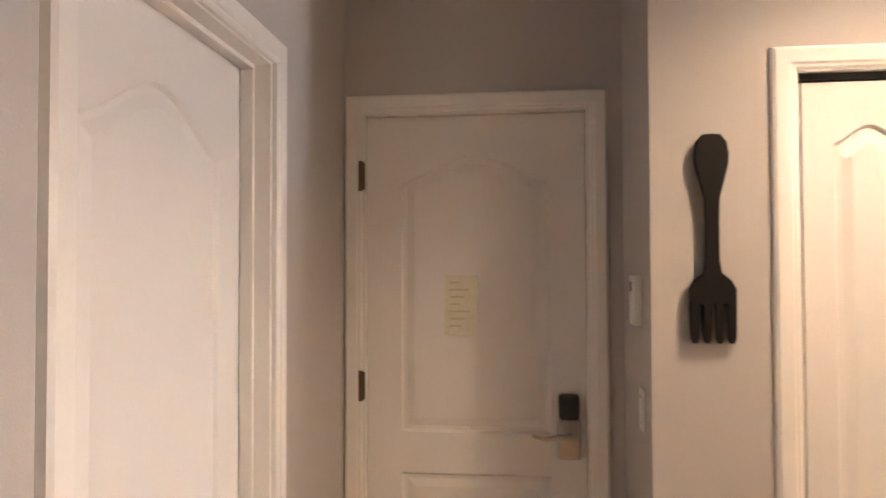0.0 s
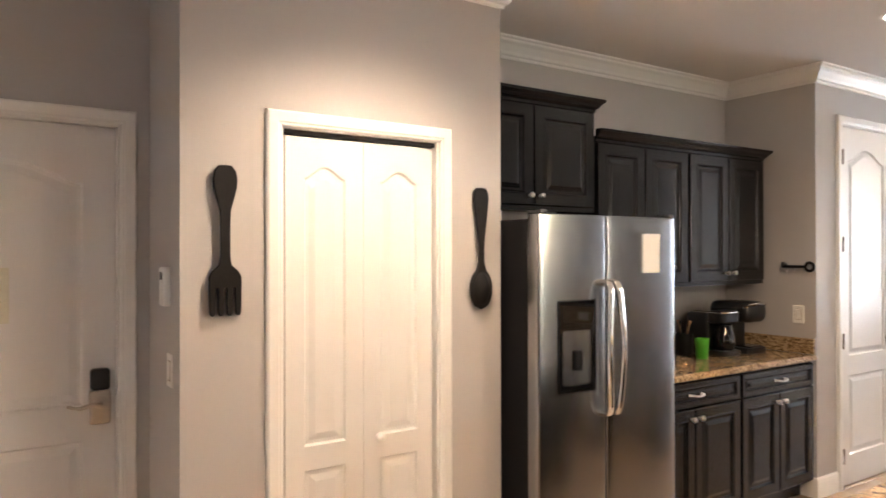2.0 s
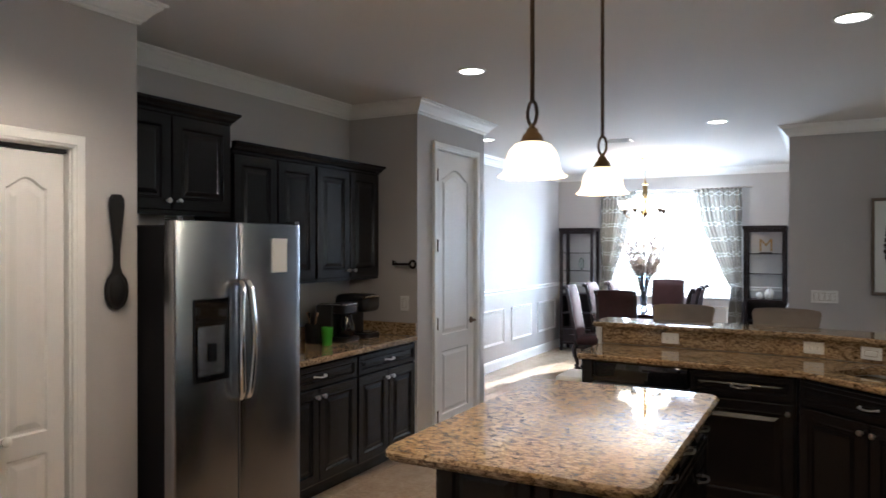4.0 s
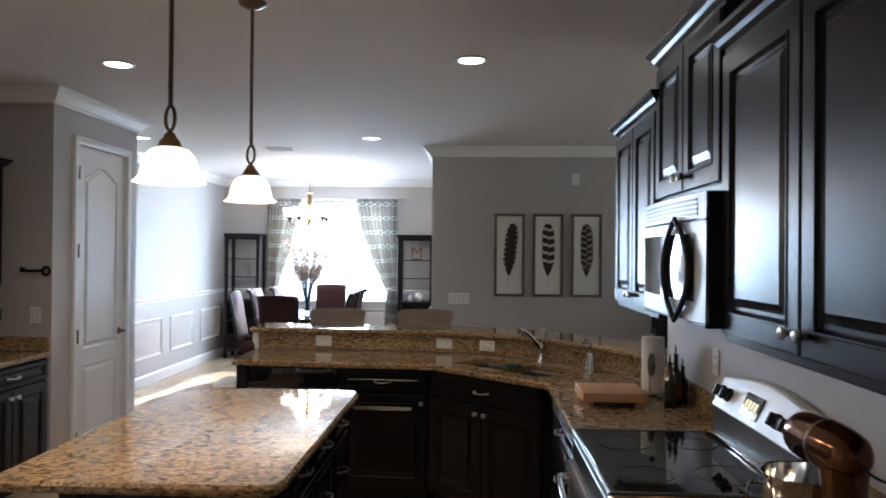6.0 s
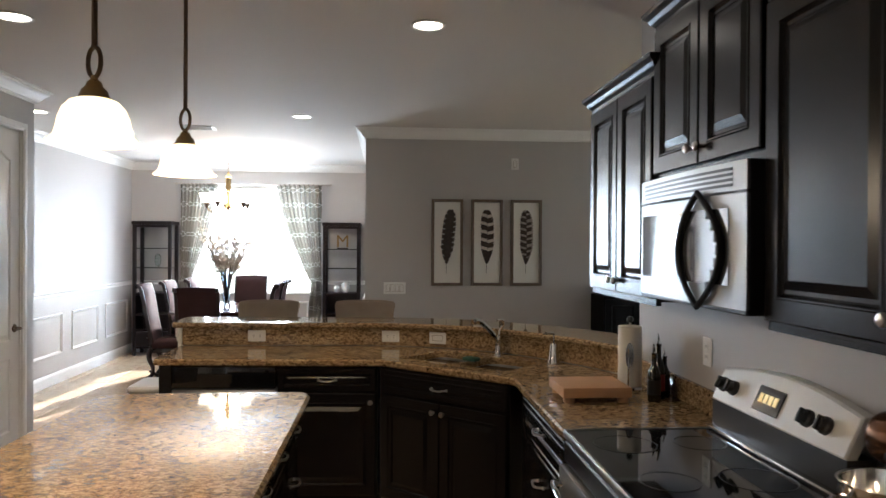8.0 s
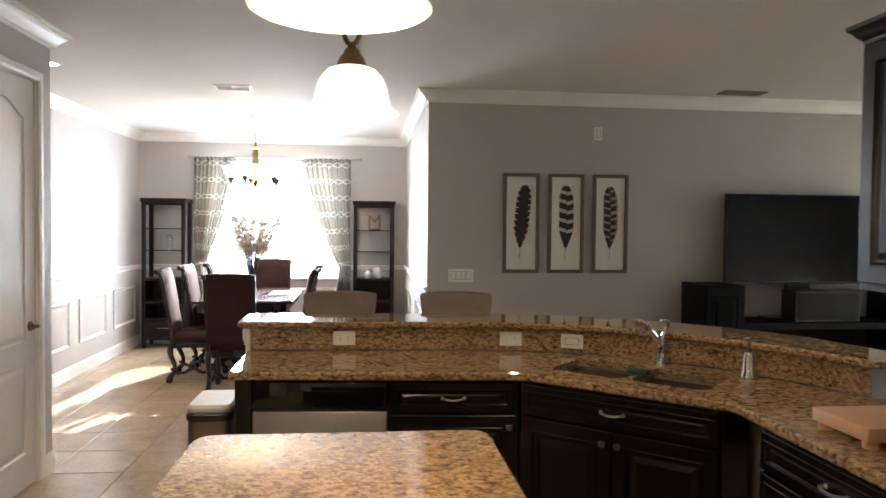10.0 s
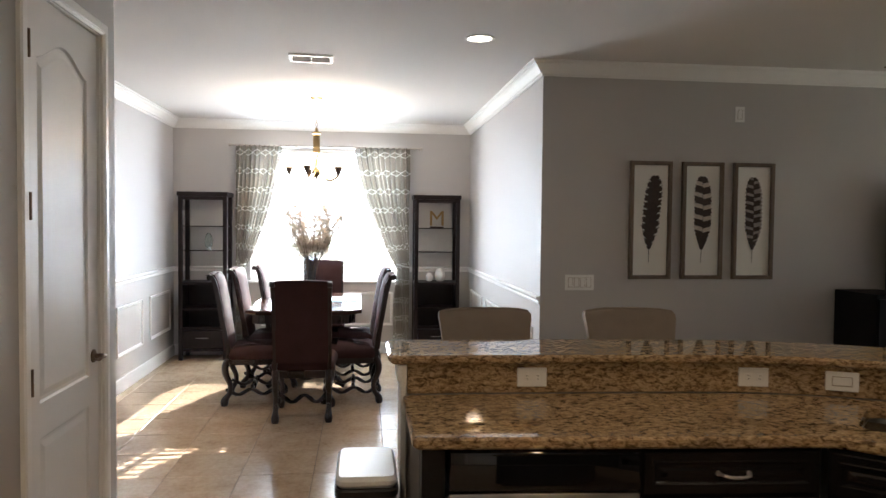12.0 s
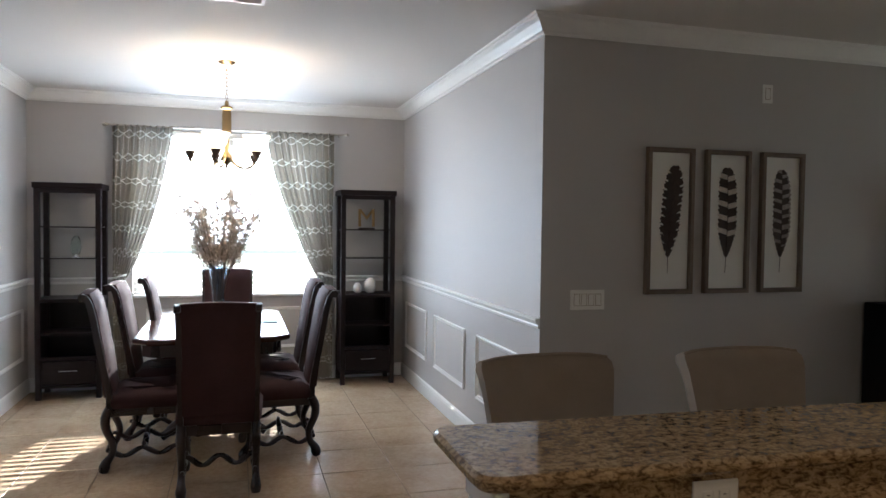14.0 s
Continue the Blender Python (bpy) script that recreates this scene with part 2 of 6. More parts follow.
M_GRANITE, M_TILE, M_GLASS = granite(), tile_mat(), glass_mat("clear_glass")
M_BLIND, M_CURTAIN = thin_mat("white_blind_slat", (0.84, 0.84, 0.81), 0.75), curtain_mat()
M_PETAL = thin_mat("dried_cream_blossom", (0.60, 0.50, 0.40), 0.12)
M_SHELF = glass_mat("green_tinted_shelf_glass", (0.80, 0.90, 0.87), 0.02)
M_VASE = glass_mat("blue_glass", (0.66, 0.74, 0.82), 0.02)

# ---- mesh helpers ----


def part(name, bm, material, parent=None, label="", smooth=False):
    """Links a bmesh as one mesh object under a thing or a part."""
    bmesh.ops.recalc_face_normals(bm, faces=bm.faces)
    me = bpy.data.meshes.new(name)
    bm.to_mesh(me)
    bm.free()
    me.materials.append(material)
    if smooth:
        for p in me.polygons:
            p.use_smooth = True
        me.set_sharp_from_angle(angle=radians(40))
    ob = new(name, me)
    if parent is not None:
        ob.parent = parent
    if label:
        ob["label"] = label
    return ob


def thing(name, label, category, m=None, group="", kind=""):
    ob = new(name)
    ob.empty_display_size = 0.1
    if m is not None:
        ob.matrix_world = m
    return tagged(ob, label, category, group, kind)


def B():
    return bmesh.new()


def box(bm, x0, x1, y0, y1, z0, z1, bev=0.0, seg=1):
    r = bmesh.ops.create_cube(bm, size=1)
    vs = r["verts"]
    for v in vs:
        v.co = (x0 + (v.co.x + 0.5) * (x1 - x0), y0 + (v.co.y + 0.5) * (y1 - y0), z0 + (v.co.z + 0.5) * (z1 - z0))
    if bev:
        es = list({e for v in vs for e in v.link_edges})
        bmesh.ops.bevel(bm, geom=es, offset=bev, segments=seg, affect="EDGES", profile=0.5)
    return bm


def bbox(*a, bev=0.0, seg=1):
    return box(B(), *a, bev=bev, seg=seg)


def lathe(bm, prof, n=24, at=(0, 0, 0), m=None):
    """Turns rows of (radius, height) about the upright axis."""
    rings = []
    for r, z in prof:
        ring = []
        for i in range(n):
            a = 2 * math.pi * i / n
            co = Vector((r * math.cos(a), r * math.sin(a), z))
            ring.append(bm.verts.new((m @ co if m else co) + Vector(at)))
        rings.append(ring)
    for a, c in zip(rings, rings[1:]):
        for i in range(n):
            bm.faces.new((a[i], a[(i + 1) % n], c[(i + 1) % n], c[i]))
    for ring, (r, z) in ((rings[0], prof[0]), (rings[-1], prof[-1])):
        if r > 1e-4:
            bm.faces.new(ring)
    return bm


def tube(bm, pts, r, n=8, closed=False):
    """A round bar along points; r is one radius or one for each point."""
    pts = [Vector(p) for p in pts]
    rs = r if isinstance(r, (list, tuple)) else [r] * len(pts)
    rings, up = [], None
    for i, p in enumerate(pts):
        a = pts[i - 1] if i or closed else p
        c = pts[(i + 1) % len(pts)] if i < len(pts) - 1 or closed else p
        d = (c - a).normalized()
        if up is None:
            up = d.orthogonal().normalized()
        up = (up - d * up.dot(d)).normalized()
        side = d.cross(up)
        rings.append([bm.verts.new(p + rs[i] * (math.cos(2 * math.pi * k / n) * up + math.sin(2 * math.pi * k / n) * side)) for k in range(n)])
    pairs = list(zip(rings, rings[1:])) + ([(rings[-1], rings[0])] if closed else [])
    for a, c in pairs:
        for k in range(n):
            bm.faces.new((a[k], a[(k + 1) % n], c[(k + 1) % n], c[k]))
    if not closed:
        bm.faces.new(rings[0]), bm.faces.new(rings[-1])
    return bm


def smooth_line(pts, n=8):
    """Catmull-Rom through points."""
    pts = [Vector(p) for p in pts]
    out = []
    for i in range(len(pts) - 1):
        p0, p1, p2, p3 = pts[max(i - 1, 0)], pts[i], pts[i + 1], pts[min(i + 2, len(pts) - 1)]
        for k in range(n):
            t = k / n
            out.append(0.5 * (2 * p1 + (p2 - p0) * t + (2 * p0 - 5 * p1 + 4 * p2 - p3) * t * t + (3 * p1 - p0 - 3 * p2 + p3) * t ** 3))
    return out + [pts[-1]]


def area(poly):
    return 0.5 * sum(a[0] * b[1] - b[0] * a[1] for a, b in zip(poly, poly[1:] + poly[:1]))


def inset(poly, d):
    """A polygon moved inwards by d with mitred corners."""
    s = 1 if area(poly) > 0 else -1
    out = []
    for i, p in enumerate(poly):
        p, a, c = Vector(p), Vector(poly[i - 1]), Vector(poly[(i + 1) % len(poly)])
        d1, d2 = (p - a).normalized(), (c - p).normalized()
        n1, n2 = Vector((-d1.y, d1.x)) * s, Vector((-d2.y, d2.x)) * s
        out.append(tuple(p + (n1 + n2) / max(0.3, 1 + n1.dot(n2)) * d))
    return out


def rounded(poly, r, which=None, n=5):
    """A polygon with its corners rounded."""
    out = []
    for i, p in enumerate(poly):
        p, a, c = Vector(p), Vector(poly[i - 1]), Vector(poly[(i + 1) % len(poly)])
        if which is not None and i not in which:
            out.append(tuple(p))
            continue
        s, e = p + (a - p).normalized() * r, p + (c - p).normalized() * r
        for k in range(n + 1):
            t = k / n
            out.append(tuple((1 - t) ** 2 * s + 2 * t * (1 - t) * p + t * t * e))
    return out


def rings(bm, loops, cap_first=False, cap_last=True):
    """Skins a row of closed loops of equal length."""
    vs = [[bm.verts.new(c) for c in loop] for loop in loops]
    for a, c in zip(vs, vs[1:]):
        for i in range(len(a)):
            j = (i + 1) % len(a)
            bm.faces.new((a[i], a[j], c[j], c[i]))
    if cap_first: bm.faces.new(vs[0])
    if cap_last: bm.faces.new(vs[-1])
    return vs


def slab(bm, poly, z0, z1, holes=(), bev=0.008):
    """A flat slab from an outline in x and y with eased edges and holes through it."""
    if area(poly) < 0:
        poly = poly[::-1]
    inner = inset(poly, bev)
    loops = [[(*p, z0) for p in inner], [(*p, z0 + bev) for p in poly], [(*p, z1 - bev) for p in poly], [(*p, z1) for p in inner]]
    vs = rings(bm, loops, False, False)
    for ring, z in ((vs[0], z0), (vs[-1], z1)):
        es = [bm.edges.get((ring[i], ring[(i + 1) % len(ring)])) for i in range(len(ring))]
        for h in holes:
            hv = [bm.verts.new((*p, z)) for p in h]
            es += [bm.edges.new((hv[i], hv[(i + 1) % len(hv)])) for i in range(len(hv))]
        bmesh.ops.triangle_fill(bm, use_beauty=True, edges=es)
    for h in holes:
        a, c = [bm.verts.new((*p, z0)) for p in h], [bm.verts.new((*p, z1)) for p in h]
        for i in range(len(h)):
            j = (i + 1) % len(h)
            bm.faces.new((a[i], a[j], c[j], c[i]))
    bmesh.ops.remove_doubles(bm, verts=bm.verts, dist=1e-5)
    return bm


def sweep(bm, path, prof, close=False):
    """Runs a moulding profile of (out from the wall, height) along a plan line; the room lies to the right of the line."""
    P = [Vector(p) for p in path]
    rows = []
    for i, p in enumerate(P):
        d1 = (p - P[i - 1]).normalized() if i or close else (P[1] - p).normalized()
        d2 = (P[(i + 1) % len(P)] - p).normalized() if i < len(P) - 1 or close else d1
        n1, n2 = Vector((d1.y, -d1.x)), Vector((d2.y, -d2.x))
        o = (n1 + n2) / max(0.2, 1 + n1.dot(n2))
        rows.append([bm.verts.new((p.x + o.x * u, p.y + o.y * u, z)) for u, z in prof])
    for a, c in list(zip(rows, rows[1:])) + ([(rows[-1], rows[0])] if close else []):
        for k in range(len(prof)):
            j = (k + 1) % len(prof)
            bm.faces.new((a[k], a[j], c[j], c[k]))
    if not close:
        bm.faces.new(rows[0]), bm.faces.new(rows[-1])
    return bm


def rect(x0, x1, z0, z1):
    return [(x0, z0), (x1, z0), (x1, z1), (x0, z1)]


def arched(x0, x1, z0, z1, h, n=18):
    """An outline with a camel-back top that rises by h at the middle."""
    out = [(x0, z0), (x1, z0)]
    for i in range(n + 1):
        t = 1 - 2 * i / n
        out.append((x0 + (x1 - x0) * (t + 1) / 2, z1 - h + h * (0.5 + 0.5 * math.cos(math.pi * t)) ** 0.8))
    return out


def relief_slab(bm, w, h, panels, thick, front=0.0, bev=0.002, steps=((0.0, 0.0), (0.008, 0.009), (0.020, 0.009), (0.045, 0.002))):
    """An upright leaf, w wide and h high, facing -y, with sunk mouldings and raised fields at the outlines given."""
    outer = rect(0, w, 0, h)
    inn = inset(outer, bev)
    vs = rings(bm, [[(x, thick, z) for x, z in outer], [(x, front + bev, z) for x, z in outer], [(x, front, z) for x, z in inn]], True, False)
    es = [bm.edges.get((vs[-1][i], vs[-1][(i + 1) % 4])) for i in range(4)]
    for p in panels:
        loops = [[(x, front + dep, z) for x, z in inset(p, off)] for off, dep in steps]
        pv = rings(bm, loops, False, True)
        es += [bm.edges.get((pv[0][i], pv[0][(i + 1) % len(p)])) for i in range(len(p))]
    bmesh.ops.triangle_fill(bm, use_beauty=True, edges=es)
    return bm


def text_mesh(body, size, depth, m):
    cu = bpy.data.curves.new("letters", "FONT")
    cu.body, cu.size, cu.extrude, cu.align_x, cu.align_y = body, size, depth, "CENTER", "CENTER"
    ob = bpy.data.objects.new("letters", cu)
    scene.collection.objects.link(ob)
    me = bpy.data.meshes.new_from_object(ob.evaluated_get(bpy.context.evaluated_depsgraph_get()))
    bpy.data.objects.remove(ob)
    bm = B()
    bm.from_mesh(me)
    bm.transform(m)
    return bm


# ---- structure ----
CEIL = 2.755
PLAN = [(-0.10, 0.75), (-0.10, 2.62), (0.815, 2.62), (0.815, 2.14), (2.185, 2.14), (2.185, 2.76), (4.72, 2.76), (4.72, 2.11), (5.95, 2.11), (5.95, 3.10), (10.90, 3.10), (10.90, -0.39), (7.41, -0.39), (7.41, -6.50)]


def wall(name, boxes, label):
    bm = B()
    for b in boxes:
        box(bm, *b)
    return tagged(part(name, bm, M_WALL), label, "wall", kind="structure")


def wall_along_x(name, x0, x1, ya, yb, openings, label):
    boxes, x = [], x0
    for a, c, z0, z1 in sorted(openings):
        boxes += [(x, a, ya, yb, 0, CEIL), (a, c, ya, yb, z1, CEIL)] + ([(a, c, ya, yb, 0, z0)] if z0 > 0 else [])
        x = c
    return wall(name, boxes + [(x, x1, ya, yb, 0, CEIL)], label)


def wall_along_y(name, y0, y1, xa, xb, openings, label):
    boxes, y = [], y0
    for a, c, z0, z1 in sorted(openings):
        boxes += [(xa, xb, y, a, 0, CEIL), (xa, xb, a, c, z1, CEIL)] + ([(xa, xb, a, c, 0, z0)] if z0 > 0 else [])
        y = c
    return wall(name, boxes + [(xa, xb, y, y1, 0, CEIL)], label)


GREY = "greige painted plaster wall"
wall_along_y("wall_nook_west", 0.75, 2.62, -0.22, -0.10, [(1.165, 1.925, 0, 2.035)], GREY + " of the entry nook")
wall_along_x("wall_entry", -0.22, 0.935, 2.62, 2.74, [(-0.038, 0.708, 0, 2.06)], GREY + " around the entry door")
wall("wall_nook_east", [(0.815, 0.935, 2.26, 2.62, 0, CEIL)], GREY + " with thermostat and switch")
wall_along_x("wall_closet", 0.815, 2.185, 2.14, 2.26, [(1.17, 1.855, 0, 2.032)], GREY + " around the closet bifold door")
wall("wall_fridge_side", [(2.065, 2.185, 2.26, 2.76, 0, CEIL)], GREY + " beside the fridge")
wall("wall_kitchen_north", [(2.01, 4.84, 2.76, 2.88, 0, CEIL)], GREY + " behind cabinets and coffee makers")
wall("wall_pantry_side", [(4.72, 4.84, 2.23, 2.76, 0, CEIL)], GREY + " at the end of the counter")
wall_along_x("wall_pantry", 4.72, 5.95, 2.11, 2.23, [(5.025, 5.76, 0, 2.415)], GREY + " around the tall pantry door")
wall("wall_pantry_east", [(5.83, 5.95, 2.23, 3.22, 0, CEIL)], GREY + " on the pantry's far side")
wall("wall_dining_north", [(5.95, 11.05, 3.10, 3.22, 0, CEIL)], "pale greige dining room wall with white panel moulding")
wall_along_y("wall_dining_east", -0.51, 3.10, 10.90, 11.05, [(0.44, 2.22, 0.87, 2.44)], "pale greige dining room wall around the window")
wall("wall_dining_south", [(7.41, 10.90, -0.51, -0.39, 0, CEIL)], "pale greige dining room wall with white panel moulding")
wall("wall_living_east", [(7.41, 7.53, -6.62, -0.51, 0, CEIL)], GREY + " hung with three framed feathers")
# Opening is a guess out of view, sized for the light it lets in.
wall_along_x("wall_living_south", 3.58, 7.41, -6.62, -6.50, [(5.1, 6.7, 0, 2.1)], GREY + " around the guessed, unseen patio opening")
wall("wall_living_west", [(3.58, 3.70, -6.50, -2.02, 0, CEIL)], GREY)
wall("wall_range", [(-2.32, 3.80, -2.02, -1.90, 0, CEIL)], GREY + " behind the range")
wall("wall_west", [(-2.32, -2.20, -1.90, 0.87, 0, CEIL)], GREY)
wall("wall_hall", [(-2.20, -0.22, 0.75, 0.87, 0, CEIL)], GREY)
# Unseen blockers added behind the doors, so no sky light leaks round the leaves.
for k, bx in enumerate(((-0.038, 0.708, 2.71, 2.74, 0, 2.06), (1.17, 1.855, 2.225, 2.26, 0, 2.032), (5.025, 5.76, 2.19, 2.23, 0, 2.415), (-0.22, -0.19, 1.165, 1.925, 0, 2.035))):
    wall("light_block_behind_door_%d" % (k + 1), [bx], "unseen panel added behind the door to keep outside light out of its gaps")
tagged(part("ceiling", bbox(-2.4, 11.1, -6.7, 3.3, CEIL, CEIL + 0.12), M_CEIL), "flat off-white painted ceiling", "ceiling", kind="structure")
FLOOR = tagged(part("floor", bbox(-2.4, 11.1, -6.7, 3.3, -0.15, -0.004), M_GROUT), "beige square stone-look floor tiles with grout joints", "floor", kind="structure")
tagged(part("ground", bbox(-400, 400, -400, 400, -0.5, -0.16), M_HARD), "dry lawn outside", "ground", kind="structure")
# Added upright sheet that glows, so the window reads as blown-out white.
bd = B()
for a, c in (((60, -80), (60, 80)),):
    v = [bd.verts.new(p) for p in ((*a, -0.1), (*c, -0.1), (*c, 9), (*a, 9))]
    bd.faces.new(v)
tagged(part("backdrop", bd, G_OUTGLOW), "glowing white sheet standing in for bright daylight outside the window", "backdrop", kind="structure")

crown = [(0, -0.115), (0.012, -0.115), (0.015, -0.100), (0.028, -0.094), (0.036, -0.078), (0.062, -0.044), (0.080, -0.030), (0.083, -0.016), (0.098, -0.012), (0.100, 0.0), (0, 0.0)]
tagged(part("crown_moulding", sweep(B(), PLAN, [(u, CEIL + z * 0.9) for u, z in crown]), M_TRIM), "white stepped crown moulding under the ceiling", "crown moulding", kind="structure")
BASE = [(0, 0), (0.015, 0), (0.015, 0.095), (0.011, 0.118), (0.004, 0.130), (0, 0.130)]
for run in ([(-0.10, 0.75), (-0.10, 1.15)], [(0.815, 2.55), (0.815, 2.14), (1.11, 2.14)], [(1.92, 2.14), (2.185, 2.14), (2.185, 2.5)],
            [(4.72, 2.22), (4.72, 2.11), (4.962, 2.11)], [(5.823, 2.11), (5.95, 2.11), (5.95, 3.10), (10.90, 3.10), (10.90, -0.39), (7.41, -0.39), (7.41, -6.50)]):
    tagged(part("baseboard", sweep(B(), run, BASE), M_TRIM), "white painted baseboard along the floor", "baseboard", kind="structure")
RAIL = [(0, 0.985), (0.010, 0.985), (0.014, 1.000), (0.010, 1.008), (0.024, 1.020), (0.030, 1.034), (0.022, 1.044), (0, 1.046)]
tagged(part("chair_rail", sweep(B(), [(5.95, 3.10), (10.90, 3.10), (10.90, 2.30)], RAIL), M_TRIM), "white moulded chair rail", "chair rail", kind="structure")
tagged(part("chair_rail", sweep(B(), [(10.90, 0.36), (10.90, -0.39), (7.41, -0.39)], RAIL), M_TRIM), "white moulded chair rail", "chair rail", kind="structure")


def panel_mould(m, w, z0, z1):
    """A picture-frame moulding on a wall, w wide, in a frame whose -y faces the room."""
    o = rect(0, w, z0, z1)
    bm = B()
    rings(bm, [[(x, y, z) for x, z in inset(o, d)] for d, y in ((0, 0), (0.002, -0.014), (0.010, -0.016), (0.016, -0.008), (0.026, -0.006), (0.032, 0))], False, False)
    ob = part("wall_panel_moulding", bm, M_TRIM)
    ob.matrix_world = m
    return tagged(ob, "white rectangular panel moulding on wall", "wall moulding", kind="structure")


for x0, x1 in ((6.06, 6.72), (6.96, 7.66), (7.94, 8.68), (8.94, 9.69), (9.95, 10.72)):
    panel_mould(pose(x0, 3.10, 0), x1 - x0, 0.325, 0.785)
for x0, x1 in ((7.62, 8.50), (8.78, 9.645), (9.91, 10.725)):
    panel_mould(pose(x1, -0.39, 0, 0, 0, 180), x1 - x0, 0.325, 0.787)
panel_mould(pose(10.90, 2.1, 0, 0, 0, -90), 1.56, 0.33, 0.74)

# ---- doors and window ----
CASING = [(0, 0), (0.012, 0.0), (0.016, 0.006), (0.016, 0.012), (0.020, 0.018), (0.020, 0.050), (0.014, 0.058), (0, 0.060)]


def casing_bm(w, h, gap=0.0):
    """A door surround, with its opening w wide and h high starting at x = 0, facing -y."""
    bm = B()
    line = [(-gap, 0.0), (-gap, h + gap), (w + gap, h + gap), (w + gap, 0.0)]
    rows = []
    for i, (x, z) in enumerate(line):
        ox = -1 if i < 2 else 1
        oz = 1 if i in (1, 2) else 0
        rows.append([bm.verts.new((x + ox * v, -u, z + oz * v)) for u, v in CASING])
    for a, c in zip(rows, rows[1:]):
        for k in range(len(CASING)):
            j = (k + 1) % len(CASING)
            bm.faces.new((a[k], a[j], c[j], c[k]))
    bm.faces.new(rows[0]), bm.faces.new(rows[-1])
    return bm


def jamb_bm(w, h, depth):
    bm = B()
    box(bm, 0, 0.009, 0, depth, 0, h)
    box(bm, w - 0.009, w, 0, depth, 0, h)
    box(bm, 0.009, w - 0.009, 0, depth, h - 0.004, h)
    return bm


def hinge_bm(z):
    bm = B()
    tube(bm, [(0, -0.004, z - 0.05), (0, -0.004, z + 0.05)], 0.008, 8)
    box(bm, -0.012, 0.014, -0.003, 0.002, z - 0.045, z + 0.045)
    return bm


def lever_bm(bm, x, z, side, front=0.0):
    """A lever set whose grip points to side (-1 or 1)."""
    lathe(bm, [(0.03, 0), (0.03, 0.006), (0.012, 0.012), (0.011, 0.05)], 16, (x, front, z), Matrix.Rotation(radians(90), 3, "X").to_4x4())
    tube(bm, smooth_line([(x, front - 0.05, z), (x + side * 0.035, front - 0.055, z + 0.006), (x + side * 0.075, front - 0.052, z - 0.002), (x + side * 0.115, front - 0.045, z + 0.008)], 5), [0.010] * 6 + [0.008] * 5 + [0.006] * 5, 8)
    return bm


def door(name, m, w, h, panels, depth, label, recess=0.03, hinges="left", hinge_z=(0.25, 1.1, 1.85), hinge_mat=None, wall_depth=0.12):
    d = tagged(thing(name, label, "door", m), kind="structure")
    leaf = B()
    relief_slab(leaf, w - 0.020, h - 0.014, panels, 0.04)
    leaf.transform(Matrix.Translation((0.010, recess, 0.008)))
    part("door_leaf", leaf, M_DOOR, d, "white moulded door leaf")
    part("jamb", jamb_bm(w, h, wall_depth), M_TRIM, d)
    part("casing", casing_bm(w, h), M_TRIM, d)
    for z in hinge_z:
        hb = hinge_bm(z)
        hb.transform(Matrix.Translation((-0.004 if hinges == "left" else w + 0.004, min(recess, 0.012) - 0.022 if recess > 0.02 else -0.012, 0)))
        part("hinge", hb, hinge_mat or M_BRONZE, d, "dark metal hinge")
    return d


def two_panels(w, h, split, arch, side=0.115):
    return [arched(side, w - 0.020 - side, split + 0.06, h - 0.155, arch), rect(side, w - 0.020 - side, 0.20, split - 0.075)]


entry = door("door_1", pose(-0.038, 2.62, 0), 0.746, 2.06, two_panels(0.746, 2.06, 0.93, 0.075), 0.12,
             "white two-panel entry door, closed, with keypad lock", hinge_z=(0.3, 1.155, 1.85))
lk = part("lock_body", bbox(0.640, 0.714, -0.012, 0.032, 0.925, 1.055, bev=0.012, seg=3), M_NICKEL, entry, "satin nickel keypad lock body", True)
part("keypad", bbox(0.644, 0.710, -0.018, 0.032, 1.055, 1.135, bev=0.012, seg=3), M_BLACK, entry, "black keypad", True)
part("lever", lever_bm(B(), 0.674, 1.005, -1, -0.008), M_NICKEL, entry, "curved lever handle", True)
note = part("note", bbox(0.255, 0.365, 0.0245, 0.0275, 1.32, 1.52), M_NOTE, None)
note.matrix_world = pose(-0.02, 2.62, 0)
tagged(note, "faded yellowish paper note taped to the entry door", "note")
for i in range(7):
    z = 1.495 - i * 0.024
    part("line_of_writing", bbox(0.27, 0.30 + 0.05 * ((i * 37) % 10) / 10, 0.0232, 0.0244, z - 0.003, z + 0.003), M_INK, note)

side = door("door_2", pose(-0.10, 1.165, 0, 0, 0, 90), 0.76, 2.035, two_panels(0.76, 2.035, 0.93, 0.10), 0.12, "white two-panel door, closed, in a deep frame", recess=0.075, hinge_z=())
for x0, x1, z0, z1 in ((0.003, 0.016, 0.0, 2.019), (0.744, 0.757, 0.0, 2.019), (0.003, 0.757, 2.0195, 2.032)):
    part("stop", bbox(x0, x1, 0.040, 0.073, z0, z1, bev=0.002), M_TRIM, side)
pantry = door("door_3", pose(5.025, 2.11, 0), 0.735, 2.415, two_panels(0.735, 2.415, 0.805, 0.085), 0.12, "tall white two-panel pantry door, closed", recess=0.012, hinge_z=(0.22, 0.98, 1.62, 2.20))
part("lever", lever_bm(B(), 0.662, 0.955, -1, 0.012), M_BRONZE, pantry, "dark nickel lever handle", True)

